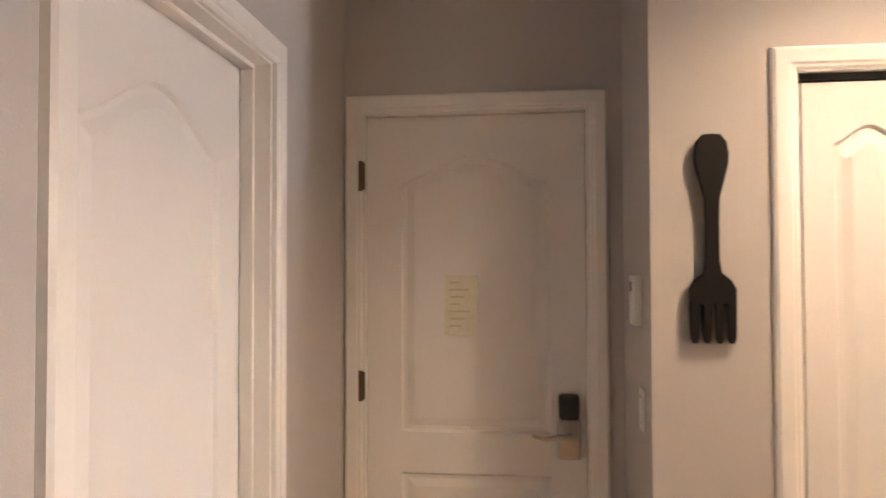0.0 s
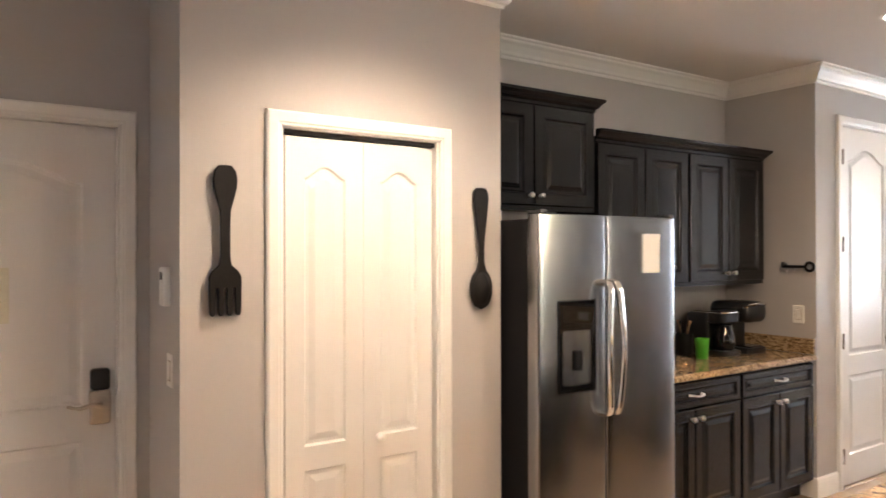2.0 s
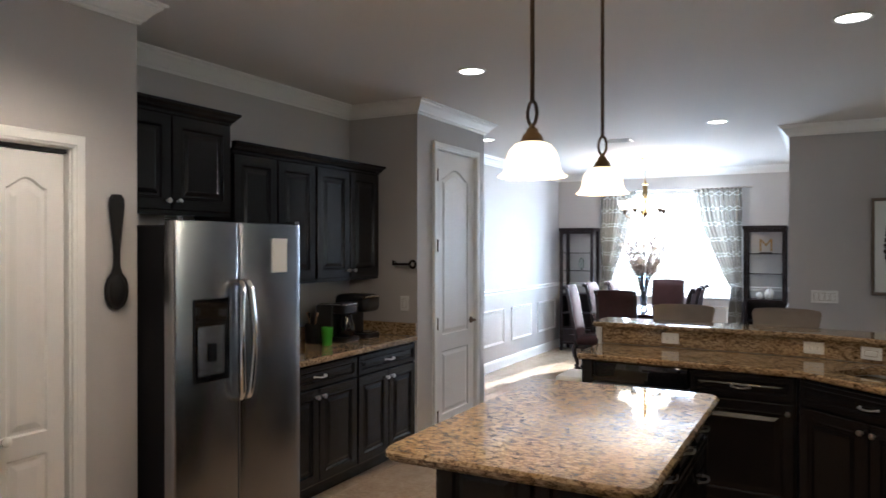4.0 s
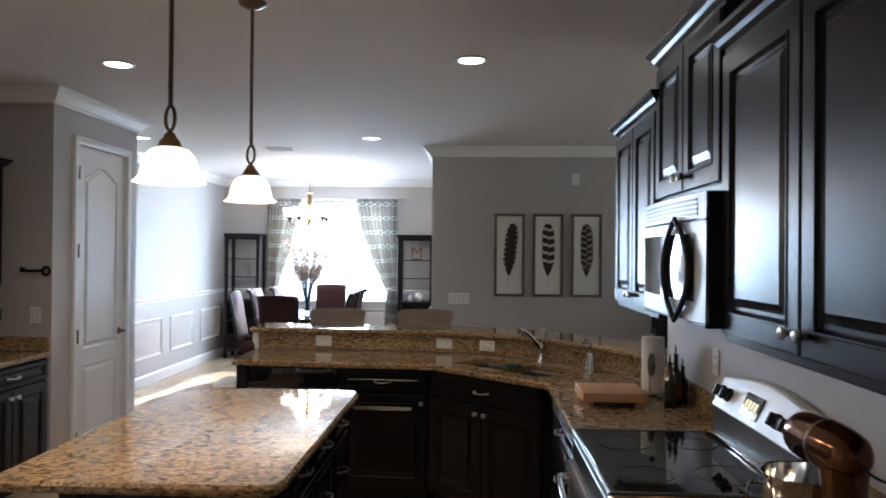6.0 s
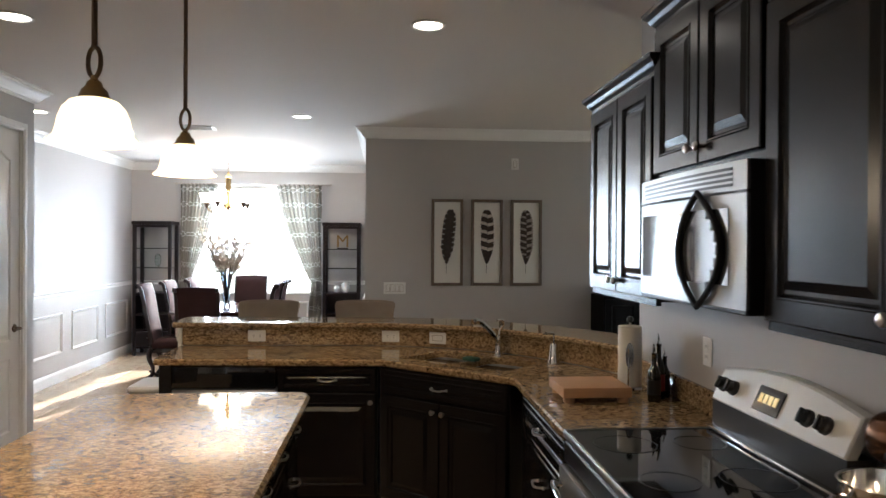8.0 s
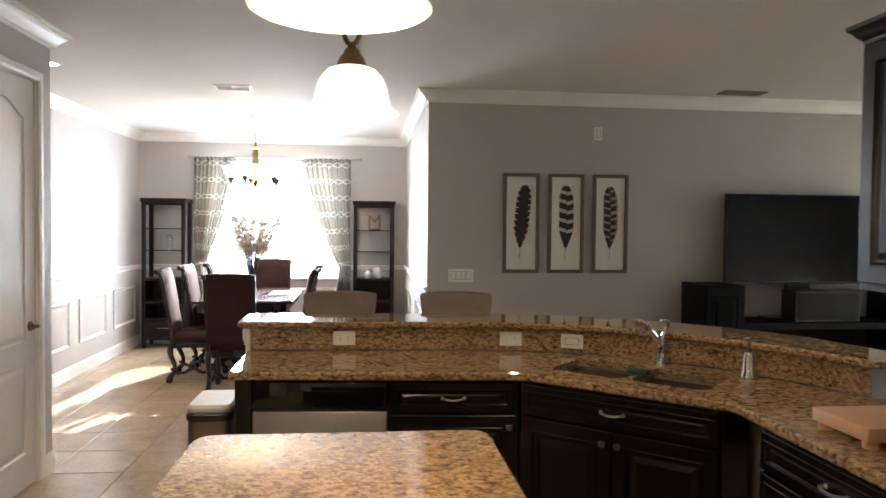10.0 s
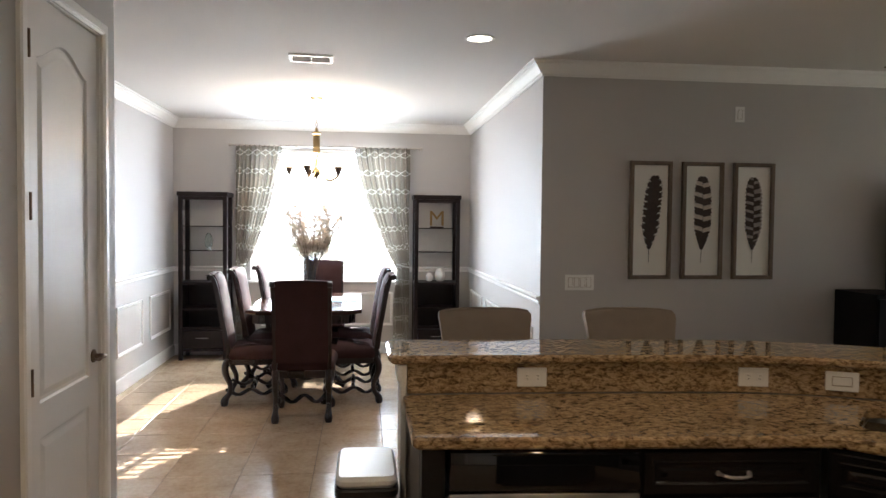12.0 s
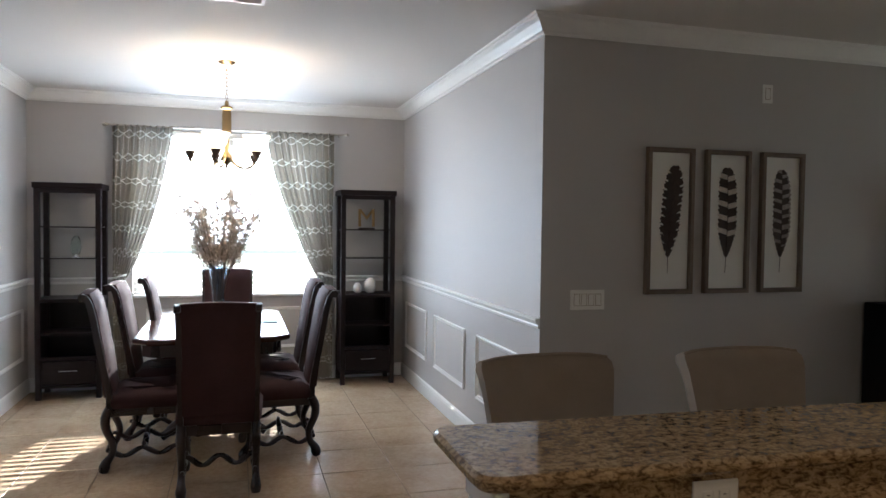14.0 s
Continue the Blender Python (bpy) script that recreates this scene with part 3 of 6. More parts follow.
closet = tagged(thing("door_4", "white bifold closet door, closed, with black top track", "door", pose(1.17, 2.14, 0)), kind="structure")
part("jamb", jamb_bm(0.685, 2.032, 0.12), M_TRIM, closet)
part("casing", casing_bm(0.685, 2.032), M_TRIM, closet)
part("track", bbox(0.012, 0.673, 0.010, 0.05, 2.010, 2.027), M_BLACK, closet, "black bifold track")
for k in range(2):
    lf = B()
    w = 0.321
    relief_slab(lf, w, 1.994, [arched(0.075, w - 0.075, 0.835, 1.885, 0.045), rect(0.075, w - 0.075, 0.17, 0.745)], 0.034)
    lf.transform(Matrix.Translation((0.021 + k * 0.3225, 0.016, 0.012)))
    part("leaf", lf, M_DOOR, closet, "white moulded bifold leaf")
part("knob", lathe(B(), [(0.009, 0), (0.009, 0.014), (0.019, 0.022), (0.021, 0.032), (0.012, 0.040), (0, 0.041)], 16, (0.405, 0.016, 0.845), Matrix.Rotation(radians(90), 3, "X").to_4x4()), M_WHITEPL, closet, "round white knob", True)

win = tagged(thing("window_1", "wide dining room window with white horizontal blinds", "window", pose(10.90, 2.22, 0.87, 0, 0, -90)), kind="structure")
W, H = 1.78, 1.57
part("window_sill", bbox(-0.04, W + 0.04, -0.035, 0.10, -0.022, 0.006, bev=0.006), M_TRIM, win)
fr = B()
for a in ((0, W, 0.10, 0.145, 0.006, 0.05), (0, W, 0.10, 0.145, H - 0.045, H), (0, 0.045, 0.10, 0.145, 0.05, H - 0.045), (W - 0.045, W, 0.10, 0.145, 0.05, H - 0.045), (W / 2 - 0.025, W / 2 + 0.025, 0.10, 0.145, 0.05, H - 0.045)):
    box(fr, *a)
part("window_frame", fr, M_TRIM, win)
for x0, x1 in ((0.045, W / 2 - 0.025), (W / 2 + 0.025, W - 0.045)):
    pane = part("pane", bbox(x0, x1, 0.118, 0.122, 0.05, H - 0.045), M_GLASS, win)
    pane.visible_shadow = False
bl = thing("window_blind", "white horizontal slatted blind, lowered with open slats", "blind", pose(10.90, 2.22, 0.87, 0, 0, -90))
part("headrail", bbox(0.01, W - 0.01, 0.03, 0.085, H - 0.05, H - 0.004), M_WHITEPL, bl)
sl = bpy.data.meshes.new("slat")
sb = B()
rings(sb, [[(x, y, z + s * 0.0012) for y, z in ((0.034, -0.004), (0.046, 0.0), (0.058, 0.0015), (0.070, 0.0), (0.082, -0.004))] + [(x, y, z + 0.0028) for y, z in ((0.082, -0.004), (0.070, 0.0), (0.058, 0.0015), (0.046, 0.0), (0.034, -0.004))] for s, x in ((0, 0.012), (0, W - 0.012))], True, True)
sb.to_mesh(sl)
sb.free()
sl.materials.append(M_BLIND)
for k in range(30):
    s = new("slat", sl)
    s.parent = bl
    s.matrix_local = pose(0, 0.058, 0.03 + k * 0.0505, 3) @ pose(0, -0.058, 0)
for x in (0.25, W / 2, W - 0.25):
    part("cord", tube(B(), [(x, 0.058, 0.02), (x, 0.058, H - 0.05)], 0.0015, 5), M_WHITEPL, bl)

# Guessed glazing for the unseen opening that brightens the living room wall.
pat = tagged(thing("window_2", "guessed patio glass door with white frame, out of view", "window", pose(6.7, -6.50, 0, 0, 0, 180)), kind="structure")
fr = B()
for a in ((0, 1.6, 0.04, 0.09, 0, 0.06), (0, 1.6, 0.04, 0.09, 2.04, 2.1), (0, 0.06, 0.04, 0.09, 0.06, 2.04), (1.54, 1.6, 0.04, 0.09, 0.06, 2.04)):
    box(fr, *a)
part("window_frame", fr, M_TRIM, pat)
pane = part("pane", bbox(0.06, 1.54, 0.062, 0.068, 0.06, 2.04), M_GLASS, pat)
pane.visible_shadow = False

# ---- kitchen cabinets ----
CABSTEPS = ((0.0, 0.0), (0.003, -0.003), (0.007, -0.003), (0.012, 0.005), (0.016, 0.009), (0.026, 0.009), (0.050, 0.001))


def knob_bm(x, z, y=0.0):
    return lathe(B(), [(0.007, 0), (0.006, 0.012), (0.013, 0.018), (0.0155, 0.024), (0.012, 0.030), (0, 0.032)], 14, (x, y, z), Matrix.Rotation(radians(90), 3, "X").to_4x4())


def pull_bm(x, z, y=0.0, w=0.10):
    bm = B()
    tube(bm, smooth_line([(x - w / 2, y, z), (x - w / 2 + 0.006, y - 0.022, z + 0.002), (x - w / 4, y - 0.030, z - 0.002), (x, y - 0.032, z - 0.003), (x + w / 4, y - 0.030, z - 0.002), (x + w / 2 - 0.006, y - 0.022, z + 0.002), (x + w / 2, y, z)], 4), 0.0052, 8)
    for s in (-1, 1):
        lathe(bm, [(0.009, 0), (0.006, 0.004), (0, 0.004)], 10, (x + s * w / 2, y, z), Matrix.Rotation(radians(90), 3, "X").to_4x4())
    return bm


def leaf(cab, name, x0, x1, z0, z1, frame=0.055, hardware=None, label=""):
    bm = B()
    w, h = x1 - x0, z1 - z0
    relief_slab(bm, w, h, [rect(frame, w - frame, frame, h - frame)], 0.02, 0.0, 0.004, CABSTEPS)
    bm.transform(Matrix.Translation((x0, -0.02, z0)))
    d = part(name, bm, M_CAB, cab, label)
    if hardware:
        kind, x, z = hardware
        part("knob" if kind == "knob" else "pull", (knob_bm if kind == "knob" else pull_bm)(x, z, -0.02), M_NICKEL, d, "brushed nickel " + kind, True)
    return d


def base_cabinet(name, label, m, w, doors, drawers=1, depth=0.60, h=0.874, toe=True, pulls=True):
    c = thing(name, label, "cabinet", m, "base cabinets")
    bm = B()
    box(bm, 0, w, 0.0, depth, 0.105, h)
    box(bm, 0.0, w, 0.07, depth, 0, 0.105)
    part("body", bm, M_CAB, c)
    z = h - 0.012
    if drawers:
        dw = (w - 0.012) / drawers
        for k in range(drawers):
            leaf(c, "drawer_front", 0.008 + k * dw, 0.008 + (k + 1) * dw - 0.008, z - 0.135, z, 0.026, ("pull", 0.006 + (k + 0.5) * dw, z - 0.068))
        z -= 0.147
    dw = (w - 0.012) / max(doors, 1)
    for k in range(doors):
        right = (k % 2 == 0) if doors > 1 else True
        x0, x1 = 0.008 + k * dw, 0.008 + (k + 1) * dw - 0.008
        leaf(c, "cabinet_door", x0, x1, 0.118, z, 0.055, ("knob", (x1 - 0.03) if right else (x0 + 0.03), z - 0.05))
    return c


def drawer_stack(name, label, m, w, rows=3, depth=0.60, h=0.874):
    c = thing(name, label, "cabinet", m, "base cabinets")
    bm = B()
    box(bm, 0, w, 0, depth, 0.105, h)
    box(bm, 0, w, 0.07, depth, 0, 0.105)
    part("body", bm, M_CAB, c)
    zs = [h - 0.012, h - 0.159, h - 0.45, 0.118 - 0.012][: rows + 1] if rows == 3 else [h - 0.012 - i * (h - 0.13) / rows for i in range(rows + 1)]
    for a, b in zip(zs, zs[1:]):
        leaf(c, "drawer_front", 0.008, w - 0.008, b + 0.012, a, 0.026, ("pull", w / 2, (a + b + 0.012) / 2))
    return c


CROWN_CAB = [(0, -0.010), (0.004, -0.010), (0.006, 0.004), (0.020, 0.016), (0.028, 0.030), (0.044, 0.044), (0.046, 0.058), (0, 0.058)]


def upper_cabinet(name, label, m, w, z0, z1, doors, depth=0.31, ends=(True, True), flip=False):
    c = thing(name, label, "cabinet", m, "upper cabinets")
    bm = B()
    box(bm, 0, w, 0, depth, z0, z1)
    box(bm, 0.0, w, -0.001, 0.02, z0 - 0.014, z0)
    part("body", bm, M_CAB, c)
    dw = (w - 0.014) / doors
    for k in range(doors):
        x0, x1 = 0.009 + k * dw, 0.009 + (k + 1) * dw - 0.010
        right = k % 2 == (1 if flip else 0)
        leaf(c, "cabinet_door", x0, x1, z0 + 0.012, z1 - 0.016, 0.058, ("knob", (x1 - 0.03) if right else (x0 + 0.03), z0 + 0.062))
    path = ([(0, depth)] if ends[0] else []) + [(0, -0.004), (w, -0.004)] + ([(w, depth)] if ends[1] else [])
    part("crown", sweep(B(), path, [(u, z1 + z) for u, z in CROWN_CAB]), M_CAB, c, "stepped crown on top of the cabinet")
    part("top", bbox(0.002, w - 0.002, 0.0, depth, z1 + 0.001, z1 + 0.02), M_CAB, c)
    return c


ESP = "espresso-stained wooden "
# north side: fridge run
upper_cabinet("upper_cabinet", ESP + "upper cabinet above the fridge", pose(2.19, 2.44, 0), 0.885, 1.80, 2.345, 2, ends=(False, True))
upper_cabinet("upper_cabinet", ESP + "upper cabinet with raised-panel doors", pose(3.08, 2.44, 0), 0.79, 1.375, 2.19, 2, ends=(False, False))
upper_cabinet("upper_cabinet", ESP + "upper cabinet above the coffee makers", pose(3.872, 2.44, 0), 0.79, 1.375, 2.19, 2, ends=(False, True))
tagged(part("fridge_end_panel", bbox(2.187, 2.195, 2.16, 2.755, 0, 1.795, bev=0.002), M_CAB), "dark wooden panel beside the fridge", "panel")
base_cabinet("base_cabinet", ESP + "base cabinet beside the fridge", pose(3.10, 2.14, 0), 0.84, 2, 1)
base_cabinet("base_cabinet", ESP + "base cabinet at the wall end", pose(3.942, 2.14, 0), 0.775, 2, 1)
ct = thing("countertop", "polished brown granite countertop with short backsplash", "countertop")
part("slab", slab(B(), [(3.085, 2.105), (4.718, 2.105), (4.718, 2.757), (3.085, 2.757)], 0.876, 0.914), M_GRANITE, ct)
bm = B()
box(bm, 3.085, 4.696, 2.737, 2.757, 0.916, 1.015, bev=0.003)
part("backsplash", bm, M_GRANITE, ct)
part("backsplash", bbox(4.698, 4.718, 2.115, 2.757, 0.916, 1.015, bev=0.003), M_GRANITE, ct)

# south side: range run, facing +y
upper_cabinet("upper_cabinet", ESP + "upper cabinet beside the microwave", pose(3.565, -1.585, 0, 0, 0, 180), 0.795, 1.38, 2.225, 2)
upper_cabinet("upper_cabinet", ESP + "raised upper cabinet above the microwave", pose(2.768, -1.585, 0, 0, 0, 180), 0.762, 1.832, 2.378, 2)
upper_cabinet("upper_cabinet", ESP + "tall upper cabinet over the mixer counter", pose(2.004, -1.585, 0, 0, 0, 180), 1.03, 1.385, 2.225, 2)
upper_cabinet("upper_cabinet", ESP + "upper cabinet at the near end", pose(0.972, -1.585, 0, 0, 0, 180), 0.50, 1.385, 2.225, 1, flip=True)
drawer_stack("base_cabinet", ESP + "drawer cabinet beside the range", pose(3.62, -1.275, 0, 0, 0, 180), 0.845)
base_cabinet("base_cabinet", ESP + "base cabinet under the mixer", pose(2.00, -1.275, 0, 0, 0, 180), 0.92, 2, 2)
base_cabinet("base_cabinet", ESP + "base cabinet at the near end", pose(1.078, -1.275, 0, 0, 0, 180), 0.92, 2, 2)
ct2 = thing("countertop", "polished brown granite countertop under the stand mixer", "countertop")
part("slab", slab(B(), [(0.14, -1.897), (2.002, -1.897), (2.002, -1.24), (0.14, -1.24)], 0.876, 0.914), M_GRANITE, ct2)
part("backsplash", bbox(0.14, 2.002, -1.897, -1.877, 0.916, 1.015, bev=0.003), M_GRANITE, ct2)

# peninsula: straight part facing the island, corner sink, knee wall and raised bar
PEN = math.degrees(math.atan2(0.085, 1.33))
pm = pose(4.503, 0.722, 0, 0, 0, -90 - PEN)
ep = part("end_panel", bbox(0.0, 0.075, 0, 0.47, 0, 0.874, bev=0.003), M_CAB)
ep.matrix_world = pm
tagged(ep, ESP + "end panel beside the dishwasher", "panel")
dw = thing("dishwasher", "stainless dishwasher with black control panel", "dishwasher", pm @ pose(0.08, 0, 0))
part("door", bbox(0.004, 0.606, -0.022, 0.47, 0.11, 0.735, bev=0.006, seg=2), M_STEELV, dw, "brushed stainless door", True)
part("control_panel", bbox(0.004, 0.606, -0.026, 0.47, 0.742, 0.868, bev=0.008, seg=2), M_GLASSBLK, dw, "black control panel with handle pocket", True)
part("handle_pocket", slab(B(), rounded(rect(0.15, 0.46, 0.772, 0.828), 0.02), 0.0, 0.003, bev=0.001), M_GLASSBLK, dw).matrix_local = pose(0, -0.0265, 0, 90)
part("badge", lathe(B(), [(0.012, 0), (0.011, 0.004), (0, 0.004)], 14, (0.555, -0.026, 0.84), Matrix.Rotation(radians(90), 3, "X").to_4x4()), M_CHROME, dw, "round silver badge", True)
part("kickplate", bbox(0.004, 0.606, 0.05, 0.44, 0.0, 0.105), M_BLACK, dw)
base_cabinet("base_cabinet", ESP + "base cabinet beside the dishwasher", pm @ pose(0.69, 0, 0), 0.59, 1, 1, depth=0.45)
base_cabinet("sink_cabinet", ESP + "diagonal corner cabinet under the sink", pose(4.415, -0.572, 0, 0, 0, -131.4), 0.885, 2, 1, depth=0.42)
KNEE = [(5.035, 0.735), (5.012, 0.0), (4.972, -0.55), (4.895, -0.87), (4.745, -1.17), (4.47, -1.465), (4.13, -1.70), (3.84, -1.84)]
KN = [tuple(p)[:2] for p in smooth_line([(*p, 0) for p in KNEE], 4)]


def off_line(line, d):
    """A plan line moved by d to its left."""
    out = []
    for i, p in enumerate(line):
        a, c = Vector(line[max(i - 1, 0)]), Vector(line[min(i + 1, len(line) - 1)])
        t = (c - a).normalized()
        out.append((p[0] - t.y * d, p[1] + t.x * d))
    return out


kw = thing("knee_wall", "low peninsula wall faced with granite towards the sink", "half wall")
tagged(kw, kind="structure")
part("core", slab(B(), off_line(KN, 0.022) + off_line(KN, 0.13)[::-1], 0, 1.030, bev=0.001), M_WALL, kw)
part("granite_face", slab(B(), KN + off_line(KN, 0.0215)[::-1], 0.916, 1.030, bev=0.001), M_GRANITE, kw)
cap = B()
box(cap, 5.024, 5.19, 0.737, 0.762, 0.001, 1.029, bev=0.004)
for z0, z1, e in ((0.97, 1.030, 0.012), (0.945, 0.97, 0.006), (0.0, 0.13, 0.012)):
    box(cap, 5.022 - e, 5.19 + e, 0.754, 0.762 + e, z0, z1, bev=0.003)
part("end_trim", cap, M_TRIM, kw, "white moulded end trim")
bf, bb = off_line(KN, -0.03), off_line(KN, 0.36)
bar_poly = [(bf[0][0], 0.808)] + bf[1:] + [(3.805, -1.85), (3.805, -1.895), (4.0, -2.06)] + [p for p in bb[::-1] if p[1] > -1.98][:-1] + [(bb[0][0] + 0.01, 0.808)]
n_bar = len(bar_poly)
bt_ = thing("breakfast_bar", "raised curved granite breakfast bar on the low wall", "bar counter")
part("slab", slab(B(), rounded(bar_poly, 0.06, (0, n_bar - 1)), 1.0325, 1.067, bev=0.010), M_GRANITE, bt_)
SC, SD = Vector((4.355, -1.115)), Vector((-0.68, -0.733)).normalized()
SN = Vector((SD.y, -SD.x))


def sink_pt(u, v):
    p = SC + SD * u + SN * v
    return (p.x, p.y)


if SN.dot(Vector((1, -1))) < 0:
    SN = -SN
holes = [rounded([sink_pt(a, -0.19), sink_pt(b, -0.19), sink_pt(b, 0.17), sink_pt(a, 0.17)], 0.07) for a, b in ((-0.375, -0.012), (0.012, 0.345))]
lower = off_line(KN, -0.003)
ctr = [(4.472, 0.752)] + [(4.385, -0.578), (3.79, -1.246), (2.772, -1.242), (2.772, -1.897), (3.80, -1.897)] + [p for p in lower[::-1]][:-1] + [(lower[0][0], 0.733), (5.019, 0.733), (5.019, 0.752)]
pc = thing("countertop", "polished brown and gold granite peninsula countertop around the sink", "countertop")
part("slab", slab(B(), rounded(ctr, 0.03, (0, 1, 2)), 0.876, 0.914, holes), M_GRANITE, pc)
part("backsplash", bbox(2.78, 3.79, -1.897, -1.877, 0.916, 1.015, bev=0.003), M_GRANITE, pc)
sink = thing("sink", "double-bowl undermount stainless steel kitchen sink", "sink")
for h in holes:
    bm = B()
    hh = h if area(h) > 0 else h[::-1]
    loops = [[(*p, z) for p in inset(hh, d)] for d, z in ((-0.004, 0.8745), (0.002, 0.874), (0.010, 0.72), (0.04, 0.70))]
    rings(bm, loops)
    part("bowl", bm, M_STEELV, sink, smooth=True)
    c = sum((Vector(p) for p in hh), Vector((0, 0))) / len(hh)
    part("drain", lathe(B(), [(0.045, 0.701), (0.042, 0.704), (0.03, 0.703), (0, 0.7025)], 20, (c.x, c.y, 0)), M_CHROME, sink, "round chrome drain", True)
sg = thing("sponge", "dark green kitchen sponge on the sink divider", "sponge", pose(*sink_pt(0.0, -0.03), 0.9145, 0, 0, 45))
part("foam", bbox(-0.045, 0.045, -0.03, 0.03, 0, 0.022, bev=0.006, seg=2), surface("dark_green_foam", (0.02, 0.07, 0.045), 0.9, var=0.2, relief=0.2), sg, smooth=True)
fx, fy = 4.535, -1.285
fau = thing("faucet", "chrome single-lever kitchen faucet with angled spray head", "faucet", pose(fx, fy, 0.914, 0, 0, -158) @ Matrix.Scale(0.95, 4))
part("base", lathe(B(), [(0.030, 0), (0.030, 0.006), (0.024, 0.014), (0.022, 0.09), (0.024, 0.10), (0.019, 0.125), (0, 0.13)], 20), M_CHROME, fau, smooth=True)
part("spout", tube(B(), smooth_line([(0, 0, 0.085), (0, -0.05, 0.15), (0, -0.11, 0.205), (0, -0.155, 0.228), (0, -0.185, 0.222)], 5), [0.016] * 10 + [0.018] * 5 + [0.021] * 5 + [0.019]), M_CHROME, fau, "angled pull-out spray head", True)
part("handle", tube(B(), smooth_line([(0, 0, 0.12), (0.0, 0.012, 0.16), (0.01, 0.03, 0.20), (0.02, 0.015, 0.225), (0.015, -0.02, 0.228)], 5), 0.0085), M_CHROME, fau, "looped chrome lever", True)
sd = thing("soap_dispenser", "chrome and dark liquid soap dispenser by the sink", "soap dispenser", pose(4.225, -1.555, 0.914, 0, 0, -134))
part("bottle", lathe(B(), [(0.040, 0), (0.040, 0.01), (0.032, 0.03), (0.026, 0.09), (0.020, 0.115), (0, 0.118)], 18), M_CHROME, sd, smooth=True)
part("pump", tube(B(), [(0, 0, 0.11), (0, 0, 0.165), (0, -0.01, 0.175), (0, -0.09, 0.180)], [0.006, 0.006, 0.011, 0.009], 8), M_STEEL, sd, "long pump spout", True)


def outlet(m, label, gang=1, kind="outlet", wide=None):
    """A wall plate 0.115 high in its local frame facing -y."""
    w = wide or (0.075 + 0.046 * (gang - 1))
    o = thing("outlet" if kind == "outlet" else "light_switch", label, kind if kind == "outlet" else "switch", m)
    part("plate", bbox(-w / 2, w / 2, -0.006, 0, -0.058, 0.058, bev=0.003, seg=2), M_WHITEPL, o)
    for g in range(gang):
        x = (g - (gang - 1) / 2) * 0.046
        if kind == "outlet":
            for s in (-1, 1):
                part("socket", bbox(x - 0.016, x + 0.016, -0.008, -0.005, s * 0.021 - 0.014, s * 0.021 + 0.014, bev=0.003), M_WHITEPL, o)
                slots = B()
                for dx in (-0.006, 0.006):
                    box(slots, x + dx - 0.001, x + dx + 0.001, -0.0086, -0.0075, s * 0.021 - 0.003, s * 0.021 + 0.005)
                part("slots", slots, M_BLACK, o)
        else:
            part("rocker_gap", bbox(x - 0.0185, x + 0.0185, -0.0068, -0.005, -0.0355, 0.0355), M_GROUT, o)
            part("rocker", bbox(x - 0.016, x + 0.016, -0.009, -0.005, -0.033, 0.033, bev=0.002), M_WHITEPL, o)
    return o


for (x, y, rz), lab in (((5.018, 0.250, -91.8), "white outlet plate set sideways in the granite backsplash"), ((4.961, -0.632, -100), "white outlet plate set sideways in the granite backsplash")):
    outlet(pose(x, y, 0.978, 0, 0, rz) @ pose(0, 0, 0, 0, 90, 0), lab)
b3 = outlet(pose(4.860, -0.938, 0.978, 0, 0, -115) @ pose(0, 0, 0, 0, 90, 0), "blank white switch plate set sideways in the granite backsplash", kind="light_switch")
outlet(pose(3.02, -1.90, 1.16, 0, 0, 180), "white outlet plate above the counter")
outlet(pose(1.55, -1.90, 1.15, 0, 0, 180), "white outlet plate with black plug above the counter")

# island
isl = thing("kitchen_island", ESP + "kitchen island with drawers and overhanging granite top", "kitchen island")
bm = B()
box(bm, 2.33, 3.50, -0.185, 0.62, 0.105, 0.874)
box(bm, 2.38, 3.45, -0.125, 0.57, 0, 0.105)
part("body", bm, M_CAB, isl)
part("countertop", slab(B(), rounded([(1.99, -0.264), (3.518, -0.264), (3.518, 0.665), (1.99, 0.665)], 0.085, None, 6), 0.876, 0.914, bev=0.012), M_GRANITE, isl, "polished brown granite top with rounded corners")
for k in range(3):
    w = 1.16 / 3
    x0 = 2.335 + k * w
    for z0, z1 in ((0.727, 0.862), (0.42, 0.715), (0.118, 0.408)):
        bm = B()
        relief_slab(bm, w - 0.01, z1 - z0, [rect(0.03, w - 0.04, 0.03, z1 - z0 - 0.03)], 0.02, 0.0, 0.004, CABSTEPS)
        bm.transform(Matrix.Translation((x0 + 0.005, -0.205, z0)))
        f = part("drawer_front", bm, M_CAB, isl)
        part("pull", pull_bm(x0 + w / 2, (z0 + z1) / 2, -0.205), M_NICKEL, f, "brushed nickel pull", True)
for y0, y1 in ((-0.16, 0.21), (0.225, 0.595)):
    bm = B()
    relief_slab(bm, y1 - y0, 0.72, [rect(0.05, y1 - y0 - 0.05, 0.05, 0.67)], 0.018, 0, 0.003, CABSTEPS)
    bm.transform(pose(2.31, y1, 0.125, 0, 0, -90))
    part("side_panel", bm, M_CAB, isl)

# ---- appliances ----
fg = thing("refrigerator", "stainless side-by-side refrigerator with water dispenser", "refrigerator", pose(2.198, 1.905, 0))
FW, FH = 0.885, 1.735
part("body", bbox(0.006, FW - 0.006, 0.075, 0.78, 0.02, FH - 0.02, bev=0.006), M_DARKSIDE, fg, "dark grey cabinet sides")


